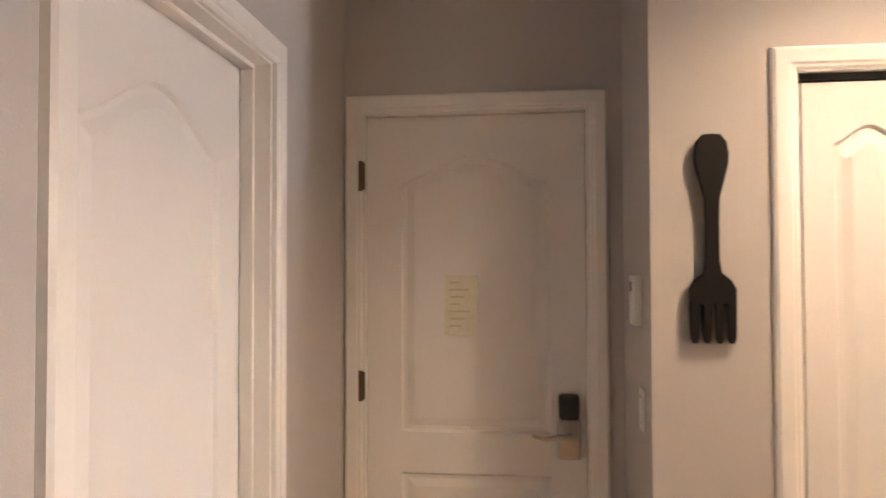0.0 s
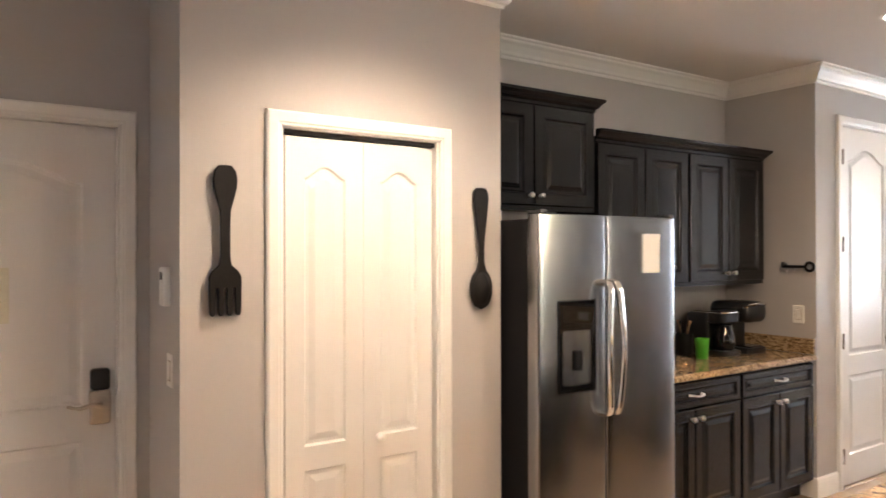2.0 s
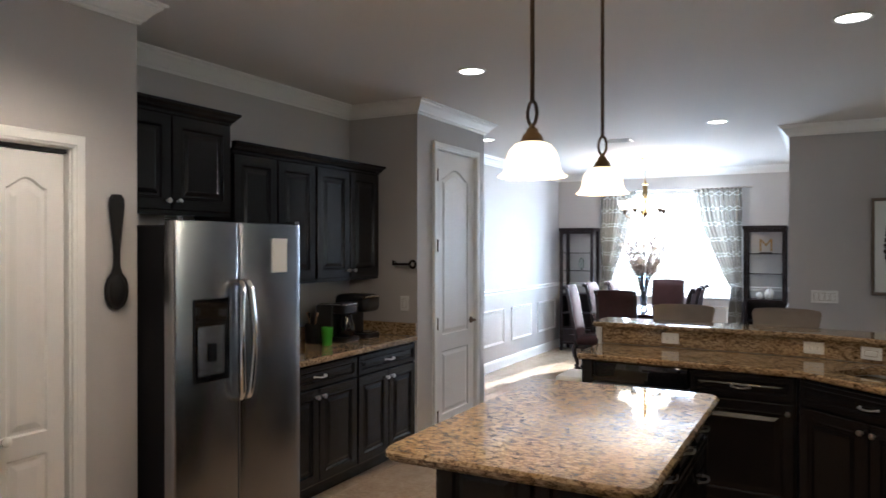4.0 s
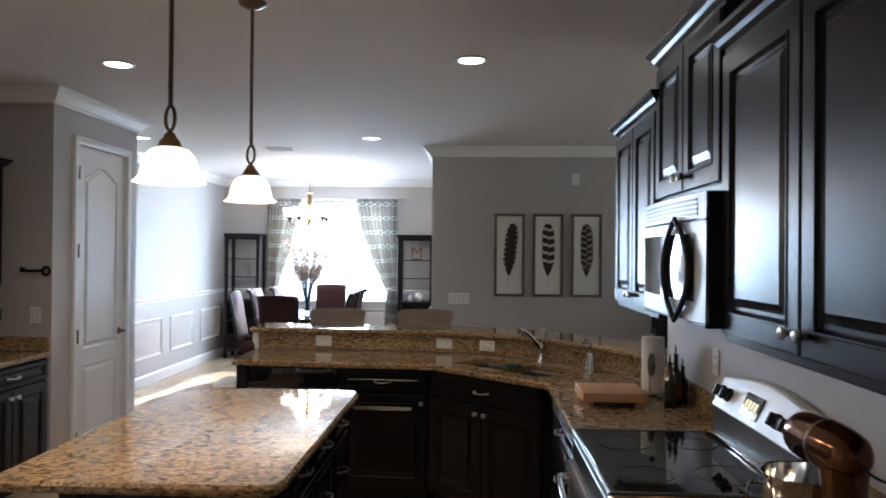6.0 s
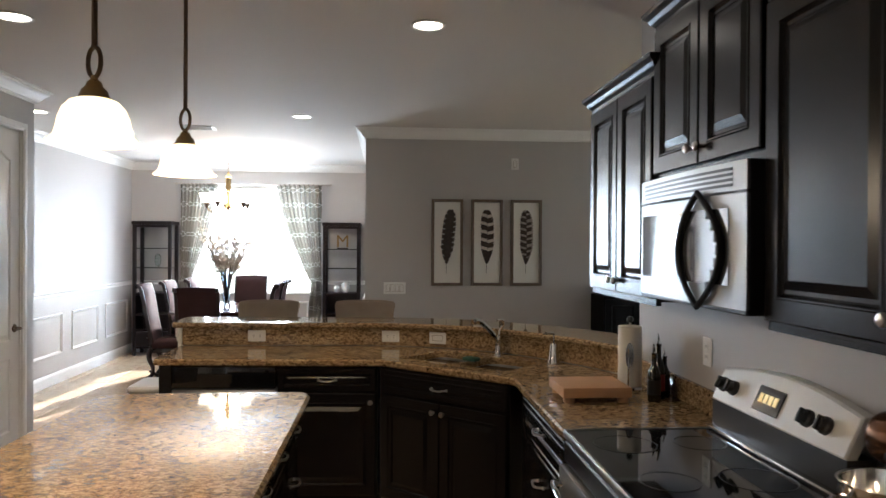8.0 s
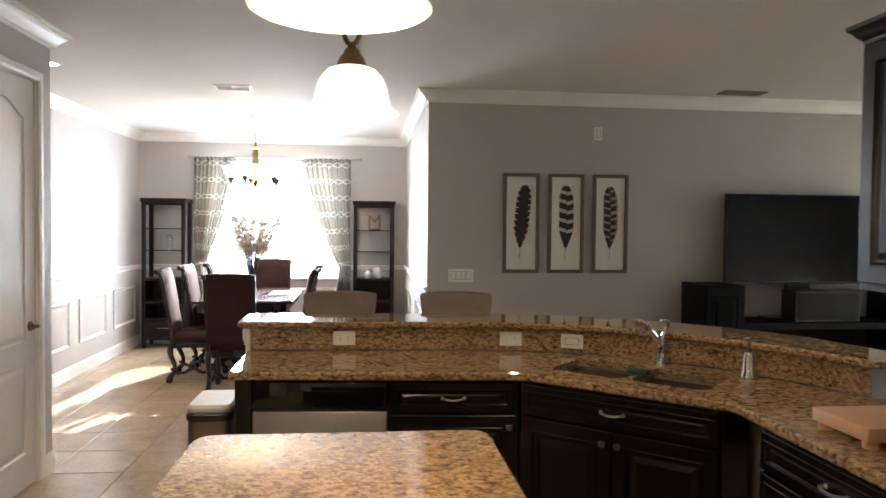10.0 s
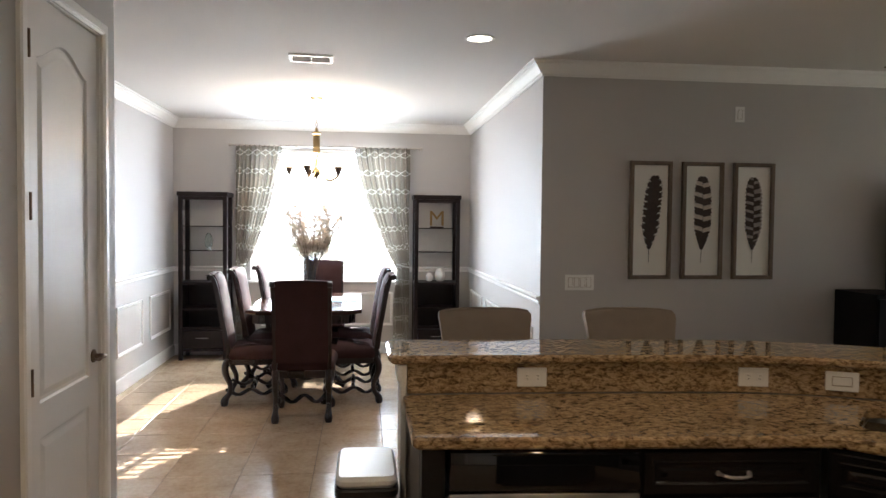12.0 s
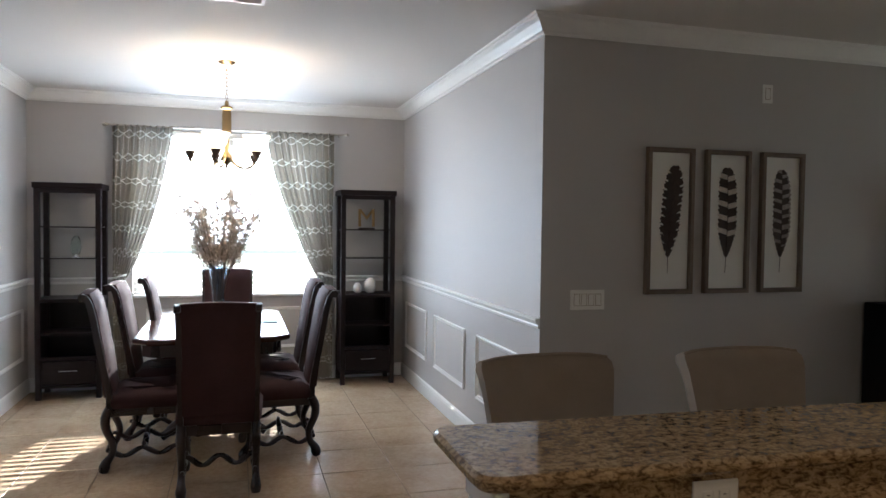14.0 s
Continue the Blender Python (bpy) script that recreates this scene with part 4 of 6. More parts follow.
def fridge_door(x0, x1):
    bm = B()
    n = 10
    outline = [(x0, 0.07)] + [(x0 + 0.012 * (1 - math.cos(a)), 0.012 - 0.012 * math.sin(a) + 0.004) for a in [math.pi / 2 * i / 4 for i in range(5)]]
    outline += [(x0 + (x1 - x0) * i / n, 0.004 - 0.010 * math.sin(math.pi * i / n)) for i in range(1, n)]
    outline += [(x1 - 0.012 * (1 - math.cos(a)), 0.016 - 0.012 * math.sin(a)) for a in [math.pi / 2 * (4 - i) / 4 for i in range(5)]] + [(x1, 0.07)]
    slab(bm, outline, 0.045, FH, bev=0.003)
    return bm


part("freezer_door", fridge_door(0.003, 0.405), M_STEEL, fg, "brushed stainless freezer door", True)
fd = part("fridge_door", fridge_door(0.411, FW - 0.003), M_STEEL, fg, "brushed stainless fridge door", True)
part("grille", bbox(0.01, FW - 0.01, 0.03, 0.08, 0.0, 0.04), M_BLACK, fg)
for sgn, x in ((-1, 0.377), (1, 0.437)):
    bm = B()
    pts = smooth_line([(x, 0.005, 1.435), (x - sgn * 0.004, -0.04, 1.42), (x + sgn * 0.006, -0.052, 1.30), (x + sgn * 0.014, -0.058, 1.15), (x + sgn * 0.006, -0.052, 0.98), (x - sgn * 0.004, -0.04, 0.87), (x, 0.005, 0.855)], 6)
    tube(bm, pts, 0.017, 12)
    part("handle", bm, M_CHROME, fg, "tall bowed chrome handle", True)
dsp = B()
relief_slab(dsp, 0.225, 0.40, [rounded(rect(0.02, 0.205, 0.03, 0.27), 0.02)], 0.012, 0.0, 0.004, ((0, 0), (0.004, 0.010), (0.02, 0.0115)))
dsp.transform(Matrix.Translation((0.105, -0.012, 0.965)))
dd = part("dispenser", dsp, M_GLASSBLK, fg, "black ice and water dispenser panel", True)
part("paddle", bbox(0.195, 0.24, -0.020, -0.008, 1.06, 1.15, bev=0.006), M_DARKSIDE, dd)
part("control_strip", bbox(0.125, 0.31, -0.0150, -0.0125, 1.275, 1.335), M_GLASSBLK, dd)
for x in (0.02, FW - 0.05):
    part("hinge_cover", bbox(x, x + 0.035, 0.0, 0.10, FH, FH + 0.018, bev=0.005), M_STEEL, fg)
pad = thing("notepad", "white notepad stuck to the fridge door", "notepad", pose(2.18, 1.905, 0))
part("sheets", bbox(0.652, 0.765, -0.016, -0.0055, 1.475, 1.655, bev=0.001), M_PAPER, pad)
part("magnet_strip", bbox(0.652, 0.765, -0.018, -0.0155, 1.635, 1.657), M_WHITEPL, pad)

rg = thing("range", "stainless electric range with black glass cooktop", "range", pose(2.767, -1.255, 0, 0, 0, 180))
part("body", bbox(0.002, 0.760, 0.02, 0.63, 0.02, 0.895), M_STEELV, rg)
part("cooktop", slab(B(), rounded(rect(0.0, 0.762, -0.005, 0.57), 0.012), 0.896, 0.918, bev=0.005), M_GLASSBLK, rg, "glossy black glass cooktop")
trim = B()
box(trim, -0.004, 0.766, -0.014, -0.004, 0.893, 0.920, bev=0.004)
box(trim, -0.006, 0.003, -0.010, 0.57, 0.9145, 0.9215, bev=0.002)
box(trim, 0.759, 0.768, -0.010, 0.57, 0.9145, 0.9215, bev=0.002)
part("trim", trim, M_STEELV, rg, "polished metal edge trim")
for x, y, r in ((0.19, 0.15, 0.105), (0.57, 0.15, 0.085), (0.19, 0.41, 0.085), (0.57, 0.41, 0.105)):
    bm = B()
    tube(bm, [(x + r * math.cos(q), y + r * math.sin(q), 0.9184) for q in [2 * math.pi * i / 40 for i in range(40)]], 0.0010, 5, True)
    part("burner_ring", bm, M_BLACK, rg, "thin grey burner ring")
od = part("oven_door", bbox(0.006, 0.756, -0.03, 0.02, 0.22, 0.80, bev=0.008, seg=2), M_STEELV, rg, smooth=True)
part("oven_window", bbox(0.13, 0.632, -0.0335, -0.029, 0.34, 0.62, bev=0.001), M_GLASSBLK, od)
part("vent_strip", bbox(0.006, 0.756, -0.012, 0.02, 0.808, 0.885, bev=0.006), M_BLACK, rg)
part("oven_handle", tube(B(), smooth_line([(0.06, -0.03, 0.745), (0.07, -0.07, 0.75), (0.20, -0.085, 0.755), (0.381, -0.092, 0.757), (0.56, -0.085, 0.755), (0.69, -0.07, 0.75), (0.70, -0.03, 0.745)], 5), 0.013, 10), M_CHROME, rg, "bowed polished oven handle", True)
part("storage_drawer", bbox(0.006, 0.756, -0.022, 0.02, 0.04, 0.21, bev=0.008, seg=2), M_STEELV, rg, smooth=True)
n = 14
top = [(0.762 * i / n, 1.140 + 0.036 * math.sin(math.pi * i / n)) for i in range(n + 1)]
gp = [(0.0, 1.028), (0.762, 1.028)] + top[::-1]
bm = B()
lean = lambda x, z, y0: (x, y0 + (z - 0.945) * 0.47, z)
rings(bm, [[lean(x, z, 0.535) for x, z in gp], [lean(x, z, 0.505) for x, z in gp], [lean(x, z, 0.499) for x, z in inset(gp, 0.006)]], True, True)
bgd = part("backguard", bm, M_WHITEPL, rg, "white sloping control backguard with arched top")
part("backguard_trim", bbox(-0.002, 0.764, 0.520, 0.546, 0.9185, 0.936, bev=0.006, seg=2), M_CHROME, rg, "polished strip below the backguard", True)
part("backguard_base", bbox(0.0, 0.762, 0.545, 0.63, 0.918, 1.0275), M_BLACK, rg)
for x in (0.055, 0.125, 0.56, 0.645):
    kb = lathe(B(), [(0.027, 0), (0.026, 0.012), (0.019, 0.016), (0.017, 0.030), (0, 0.032)], 18)
    box(kb, -0.006, 0.006, -0.022, 0.022, 0.016, 0.038, bev=0.003)
    kb.transform(pose(x, 0.499 + 0.143 * 0.47, 1.088, 64.8, 0, 0))
    part("knob", kb, M_BLACK, rg, "black oven knob", True)
dp = bbox(0.0, 0.15, 0, 0.006, 0, 0.085, bev=0.002)
dp.transform(pose(0.27, 0.499 + 0.108 * 0.47, 1.053, -25.2, 0, 0) @ Matrix.Translation((0, -0.005, 0)))
disp = part("display", dp, M_GLASSBLK, rg, "dark glass clock display")
for i in range(4):
    dl = bbox(0.025 + i * 0.028, 0.043 + i * 0.028, -0.0025, 0.0, 0.03, 0.06)
    dl.transform(pose(0.27, 0.499 + 0.108 * 0.47, 1.053, -25.2, 0, 0) @ Matrix.Translation((0, -0.005, 0)))
    part("digit", dl, G_LCD, disp, "amber lit digit")

mw = thing("microwave", "stainless over-range microwave with black oval handle", "microwave", pose(2.766, -1.506, 0, 0, 0, 180))
MWW, Z0, Z1 = 0.756, 1.405, 1.815
part("body", bbox(0.0, MWW, 0.02, 0.391, Z0, Z1, bev=0.004), M_BLACK, mw)
out = [(0.0, 0.03)] + [(MWW * i / 16, 0.020 - 0.020 * math.sin(math.pi * i / 16)) for i in range(17)] + [(MWW, 0.03)]
part("door", slab(B(), out, Z0 + 0.01, Z1 - 0.085, bev=0.004), M_STEELV, mw, "bowed stainless door", True)
vb = part("vent_panel", slab(B(), out, Z1 - 0.082, Z1, bev=0.003), M_STEELV, mw, "stainless top vent panel", True)
bow = lambda x: 0.020 - 0.020 * math.sin(math.pi * x / MWW)
for k in range(4):
    bm = B()
    z = Z1 - 0.068 + k * 0.0145
    xs = [0.05 + 0.64 * i / 12 for i in range(13)]
    rings(bm, [[(x, bow(x) - 0.0025, z), (x, bow(x) - 0.0025, z + 0.008), (x, bow(x) + 0.004, z + 0.008), (x, bow(x) + 0.004, z)] for x in xs], True, True)
    part("louvre", bm, M_BLACK, vb)
bm = B()
xs = [0.03 + 0.645 * i / 14 for i in range(15)]
rings(bm, [[(x, bow(x) - 0.003, Z0 + 0.075), (x, bow(x) - 0.003, Z1 - 0.125), (x, bow(x) + 0.003, Z1 - 0.125), (x, bow(x) + 0.003, Z0 + 0.075)] for x in xs], True, True)
part("window", bm, surface("mirror_dark_glass", (0.62, 0.64, 0.66), 0.06, 0.95, var=0.02, relief=0), mw, "mirror-like grey door glass", True)
bm = B()
loop = [(0.525 + 0.125 * (1 - s * s), 1.575 + 0.165 * s) for s in [-1 + i / 9 for i in range(18)]] + [(0.525 - 0.125 * (1 - s * s), 1.575 + 0.165 * s) for s in [1 - i / 9 for i in range(18)]]
tube(bm, [(x, bow(x) - 0.012, z) for x, z in loop], 0.0095, 8, True)
part("handle", bm, M_IRON, mw, "black pointed oval handle", True)
for k in range(7):
    z = 1.575 + (k - 3) * 0.034
    x = 0.525 + 0.098 * math.cos((k - 3) * 0.36)
    part("button", bbox(x - 0.012, x + 0.014, bow(x) - 0.009, bow(x) - 0.002, z - 0.014, z + 0.014, bev=0.005, seg=2), M_BLACK, mw, "rounded black button", True)

# ---- counter things ----
cb = thing("cutting_board", "thick maple cutting board on four feet", "cutting board", pose(3.33, -1.50, 0.914))
part("board", bbox(-0.135, 0.135, -0.15, 0.15, 0.024, 0.068, bev=0.005, seg=2), M_MAPLE, cb, smooth=True)
for sx in (-1, 1):
    for sy in (-1, 1):
        part("foot", lathe(B(), [(0.022, 0), (0.024, 0.006), (0.024, 0.018), (0.020, 0.0245)], 16, (sx * 0.105, sy * 0.118, 0)), M_MAPLE, cb, smooth=True)
pt = thing("paper_towel_holder", "upright chrome paper towel holder with white roll", "paper towel holder", pose(3.50, -1.745, 0.914))
part("base", lathe(B(), [(0.075, 0), (0.075, 0.010), (0.068, 0.016), (0, 0.016)], 24), M_CHROME, pt, smooth=True)
part("rod", tube(B(), [(0, 0, 0.014), (0, 0, 0.315)], 0.006), M_CHROME, pt, smooth=True)
part("finial", lathe(B(), [(0.006, 0.31), (0.014, 0.318), (0.016, 0.328), (0.010, 0.340), (0, 0.342)], 14), M_BLACK, pt, smooth=True)
part("paper_roll", lathe(B(), [(0.018, 0.020), (0.054, 0.020), (0.055, 0.024), (0.055, 0.292), (0.054, 0.296), (0.018, 0.296)], 32), M_PAPER, pt, "white paper towel roll", True)
bm = slab(B(), [(0.019 * math.cos(a), 0.060 * math.sin(a)) for a in [2 * math.pi * i / 24 for i in range(24)]], 0, 0.003, bev=0.001)
bm.transform(pose(-0.058, 0.021, 0.165, 90, 0, -110))
part("tension_plate", bm, M_CHROME, pt, "oval steel tension plate")
part("tension_arm", tube(B(), smooth_line([(-0.065, 0.03, 0.012), (-0.067, 0.03, 0.10), (-0.062, 0.03, 0.16), (-0.067, 0.03, 0.20)], 4), 0.004), M_CHROME, pt, smooth=True)
for (x, y, h, r), (mt, lab) in zip(((3.285, -1.80, 0.255, 0.026), (3.235, -1.76, 0.22, 0.028), (3.33, -1.845, 0.19, 0.024)), ((M_DARKGLASS, "slim dark bottle with red label and pour spout"), (M_DARKGLASS, "dark glass oil bottle on the counter"), (M_DARKGLASS, "small dark glass vinegar bottle"))):
    bt = thing("bottle", lab, "bottle", pose(x, y, 0.914), "bottles by the range")
    part("glass", lathe(B(), [(r * 0.9, 0), (r, 0.006), (r, h * 0.52), (r * 0.85, h * 0.60), (r * 0.42, h * 0.72), (r * 0.38, h * 0.90), (r * 0.46, h * 0.92), (r * 0.44, h * 0.95), (0, h * 0.95)], 18), mt, bt, smooth=True)
    part("label", lathe(B(), [(r + 0.0006, h * 0.14), (r + 0.0012, h * 0.15), (r + 0.0012, h * 0.42), (r + 0.0006, h * 0.43)], 18), M_RED if "red" in lab else M_BLACK, bt, "wrapped label")
    part("spout", tube(B(), [(0, 0, h * 0.94), (0, 0, h * 1.02), (0.012, 0.0, h * 1.12)], [r * 0.3, r * 0.2, r * 0.12], 7), M_CHROME, bt, "steel pour spout", True)

mx = thing("stand_mixer", "bronze stand mixer with steel bowl", "stand mixer", pose(1.575, -1.660, 0.914, 0, 0, 4) @ Matrix.Diagonal((0.70, 0.80, 0.86, 1)))
part("base", slab(B(), rounded(rect(-0.17, 0.16, -0.105, 0.105), 0.08), 0, 0.045, bev=0.012), M_COPPER, mx, smooth=True)
bm = B()
lp = []
for k, (z, x, w, d) in enumerate(((0.04, -0.115, 0.058, 0.075), (0.10, -0.12, 0.05, 0.062), (0.18, -0.122, 0.048, 0.058), (0.28, -0.118, 0.055, 0.066))):
    lp.append([(x + w * math.cos(a), d * math.sin(a), z) for a in [2 * math.pi * i / 20 for i in range(20)]])
rings(bm, lp, True, True)
part("column", bm, M_COPPER, mx, smooth=True)
bm = B()
prof = [(-0.205, 0.002), (-0.200, 0.030), (-0.185, 0.052), (-0.155, 0.068), (-0.10, 0.077), (-0.02, 0.080), (0.06, 0.080), (0.112, 0.077), (0.126, 0.073), (0.134, 0.064), (0.136, 0.040), (0.136, 0.002)]
rings(bm, [[(x, r * 0.9 * math.cos(a), 0.318 + r * 0.85 * math.sin(a)) for a in [2 * math.pi * i / 24 for i in range(24)]] for x, r in prof], True, True)
part("motor_head", bm, M_COPPER, mx, "glossy bronze motor head", True)
bm = B()
rings(bm, [[(x, 0.0728 * math.cos(a), 0.318 + 0.0688 * math.sin(a)) for a in [2 * math.pi * i / 24 for i in range(24)]] for x in (-0.035, -0.018)], False, False)
part("trim_band", bm, M_BRONZE, mx, "dark bronze trim band", True)
part("attachment_hub", lathe(B(), [(0.026, 0), (0.026, 0.014), (0.018, 0.018), (0, 0.018)], 18, (0.135, 0, 0.325), Matrix.Rotation(radians(90), 3, "Y").to_4x4()), M_CHROME, mx, smooth=True)
part("beater_shaft", tube(B(), [(0.075, 0, 0.27), (0.075, 0, 0.20), (0.075, 0, 0.12)], [0.02, 0.012, 0.03], 10), M_STEEL, mx, smooth=True)
part("speed_knob", lathe(B(), [(0.008, 0.07), (0.012, 0.080), (0.011, 0.092), (0, 0.094)], 10, (0.0, 0.0, 0.30), Matrix.Rotation(radians(-90), 3, "X").to_4x4()), M_BLACK, mx, smooth=True)
bw = part("bowl", lathe(B(), [(0.06, 0.047), (0.066, 0.05), (0.105, 0.085), (0.126, 0.14), (0.134, 0.215), (0.139, 0.217), (0.131, 0.215), (0.123, 0.14), (0.101, 0.088), (0.0, 0.062)], 32, (0.085, 0.01, 0)), M_CHROME, mx, "polished steel bowl", True)
part("bowl_handle", tube(B(), smooth_line([(0.085, 0.138, 0.185), (0.085, 0.185, 0.188), (0.085, 0.193, 0.14), (0.085, 0.170, 0.11), (0.085, 0.125, 0.11)], 5), 0.006), M_CHROME, bw, smooth=True)
part("power_cord", tube(B(), smooth_line([(-0.19, 0, 0.30), (-0.23, -0.05, 0.27), (-0.20, -0.20, 0.235), (-0.10, -0.262, 0.236)], 6), 0.004, 6), M_BLACK, mx, smooth=True)

cm = thing("coffee_maker", "black drip coffee maker with silver top rim", "coffee maker", pose(4.22, 2.50, 0.914))
part("body", bbox(-0.10, 0.10, -0.02, 0.14, 0, 0.27, bev=0.02, seg=3), M_BLACK, cm, smooth=True)
part("base", slab(B(), rounded(rect(-0.10, 0.10, -0.14, 0.0), 0.05), 0, 0.035, bev=0.006), M_BLACK, cm, smooth=True)
part("brew_head", slab(B(), rounded(rect(-0.10, 0.10, -0.13, 0.0), 0.05), 0.205, 0.285, bev=0.012), M_BLACK, cm, smooth=True)
part("rim", slab(B(), rounded(rect(-0.102, 0.102, -0.132, 0.13), 0.05), 0.27, 0.282, bev=0.003), M_CHROME, cm, "silver rim", True)
part("carafe", lathe(B(), [(0.055, 0.036), (0.066, 0.05), (0.068, 0.11), (0.05, 0.165), (0.046, 0.195), (0, 0.196)], 24, (0, -0.07, 0)), M_GLASSBLK, cm, "dark glass carafe", True)
kc = thing("pod_coffee_maker", "large black pod coffee maker with rounded lid", "coffee maker", pose(4.46, 2.50, 0.914))
part("body", bbox(-0.11, 0.11, 0.0, 0.16, 0, 0.27, bev=0.03, seg=3), M_BLACK, kc, smooth=True)
part("base", slab(B(), rounded(rect(-0.10, 0.10, -0.16, 0.02), 0.04), 0, 0.04, bev=0.006), M_BLACK, kc, smooth=True)
part("head", bbox(-0.11, 0.11, -0.16, 0.15, 0.20, 0.335, bev=0.05, seg=4), M_BLACK, kc, smooth=True)
part("lid_handle", tube(B(), smooth_line([(-0.10, -0.06, 0.27), (-0.09, -0.15, 0.315), (0, -0.178, 0.325), (0.09, -0.15, 0.315), (0.10, -0.06, 0.27)], 6), 0.008), M_CHROME, kc, "silver lid handle", True)
part("drip_tray", bbox(-0.07, 0.07, -0.14, -0.03, 0.041, 0.05, bev=0.002), M_STEEL, kc)
cup = thing("cup", "bright green plastic cup on the counter", "cup", pose(3.985, 2.42, 0.914))
part("wall", lathe(B(), [(0.032, 0), (0.034, 0.003), (0.043, 0.125), (0.041, 0.125), (0.032, 0.006), (0, 0.006)], 24), M_GREEN, cup, smooth=True)
jar = thing("utensil_jar", "dark jar with small utensils behind the cup", "jar", pose(4.02, 2.58, 0.914))
part("pot", lathe(B(), [(0.05, 0), (0.055, 0.01), (0.055, 0.13), (0.05, 0.14), (0.046, 0.13), (0.046, 0.02), (0, 0.02)], 20), M_IRON, jar, smooth=True)
for k in range(4):
    a = k * 1.6
    part("utensil", tube(B(), [(0, 0, 0.03), (0.035 * math.cos(a), 0.035 * math.sin(a), 0.19), (0.045 * math.cos(a), 0.045 * math.sin(a), 0.22)], [0.004, 0.005, 0.012], 6), (M_IRON, M_MAPLE)[k % 2], jar, smooth=True)
kh = thing("key_holder", "black key-shaped wall rack with small hooks", "key rack", pose(4.72, 2.235, 1.475, 0, 0, -90))
bm = B()
tube(bm, [(-0.095, -0.012, 0), (0.06, -0.012, 0)], 0.010)
box(bm, -0.098, -0.084, -0.018, -0.004, -0.006, 0.03, bev=0.002)
box(bm, -0.075, -0.063, -0.018, -0.004, -0.004, 0.024, bev=0.002)
part("key_shaft", bm, M_IRON, kh, smooth=True)
part("key_bow", tube(B(), [(0.09 + 0.027 * math.cos(a), -0.012, 0.027 * math.sin(a)) for a in [2 * math.pi * i / 20 for i in range(20)]], 0.010, 8, True), M_IRON, kh, smooth=True)
for x in (-0.06, -0.01, 0.04):
    part("hook", tube(B(), smooth_line([(x, -0.012, -0.008), (x, -0.014, -0.028), (x, -0.026, -0.036), (x, -0.032, -0.026)], 4), 0.003, 6), M_NICKEL, kh, smooth=True)
outlet(pose(4.72, 2.225, 1.165, 0, 0, -90), "white switch plate above the counter end", kind="light_switch")

tc = thing("trash_can", "rectangular metal trash can with white lid", "trash can", pose(4.905, 0.890, 0) @ Matrix.Diagonal((0.98, 0.84, 1.12, 1)))
part("body", slab(B(), rounded(rect(-0.16, 0.19, -0.125, 0.125), 0.05), 0.0, 0.555, bev=0.006), M_BIN, tc, "brownish brushed metal body", True)
part("lid_rim", slab(B(), rounded(rect(-0.168, 0.198, -0.133, 0.133), 0.05), 0.556, 0.585, bev=0.005), M_BLACK, tc, "dark lid rim", True)
part("lid", slab(B(), rounded(rect(-0.163, 0.193, -0.128, 0.128), 0.05), 0.586, 0.622, bev=0.012), M_WHITEPL, tc, "white lid", True)

# ---- wall decoration by the closet ----
fk = thing("wall_fork", "large black wooden fork hung on the wall", "wall decor", pose(0.96, 2.14, 1.355))
half = [(0.0, 0.520), (0.022, 0.518), (0.037, 0.500), (0.042, 0.470), (0.040, 0.440), (0.028, 0.395), (0.019, 0.360), (0.017, 0.300), (0.017, 0.205), (0.022, 0.175), (0.045, 0.155), (0.056, 0.135), (0.056, 0.10)]
outl = [(-x, z) for x, z in half[::-1]][:-1] + half
tines = []
for k in range(4):
    xa = 0.056 - k * 0.0295
    tines += [(xa - 0.001, 0.012), (xa - 0.006, 0.0), (xa - 0.016, 0.0), (xa - 0.0215, 0.012)] + ([(xa - 0.023, 0.095), (xa - 0.0285, 0.095)] if k < 3 else [])
shape = outl + tines
bm = slab(B(), shape, -0.009, 0.009, bev=0.003)
bm.transform(pose(0, -0.022, 0, 90))
part("fork", bm, M_IRON, fk, smooth=True)
part("hanger", bbox(-0.012, 0.012, -0.014, 0.0, 0.40, 0.43), M_IRON, fk)
part("hanger", bbox(-0.012, 0.012, -0.014, 0.0, 0.12, 0.15), M_IRON, fk)
sp = thing("wall_spoon", "large black wooden spoon hung on the wall", "wall decor", pose(2.06, 2.14, 1.33))
bowl = [(0.018 + 0.040 * math.sin(math.pi * min(1, (0.185 - z) / 0.185)) ** 0.8 if z < 0.185 else 0.018, z) for z in [0.185 - 0.0142 * i for i in range(13)]]
half = [(0.0, 0.520), (0.022, 0.518), (0.035, 0.500), (0.038, 0.470), (0.034, 0.430), (0.022, 0.340), (0.015, 0.28), (0.014, 0.205)] + [(max(0.014, 0.058 * math.sqrt(max(0, 1 - ((z - 0.085) / 0.088) ** 2))), z) for z in (0.165, 0.14, 0.11, 0.085, 0.055, 0.03, 0.012)] + [(0.0, -0.003)]
shape = half + [(-x, z) for x, z in half[1:-1]][::-1]
bm = slab(B(), shape, -0.009, 0.009, bev=0.003)
bm.transform(pose(0, -0.022, 0, 90))
part("spoon", bm, M_IRON, sp, smooth=True)
bm = lathe(B(), [(0.0, -0.020), (0.03, -0.016), (0.045, -0.006), (0.052, 0.004)], 24)
bm.transform(pose(0, -0.032, 0.085, -90) @ Matrix.Diagonal((0.9, 1.45, 1, 1)))
part("bowl", bm, M_IRON, sp, "rounded spoon bowl", True)
part("hanger", bbox(-0.010, 0.010, -0.014, 0.0, 0.40, 0.43), M_IRON, sp)
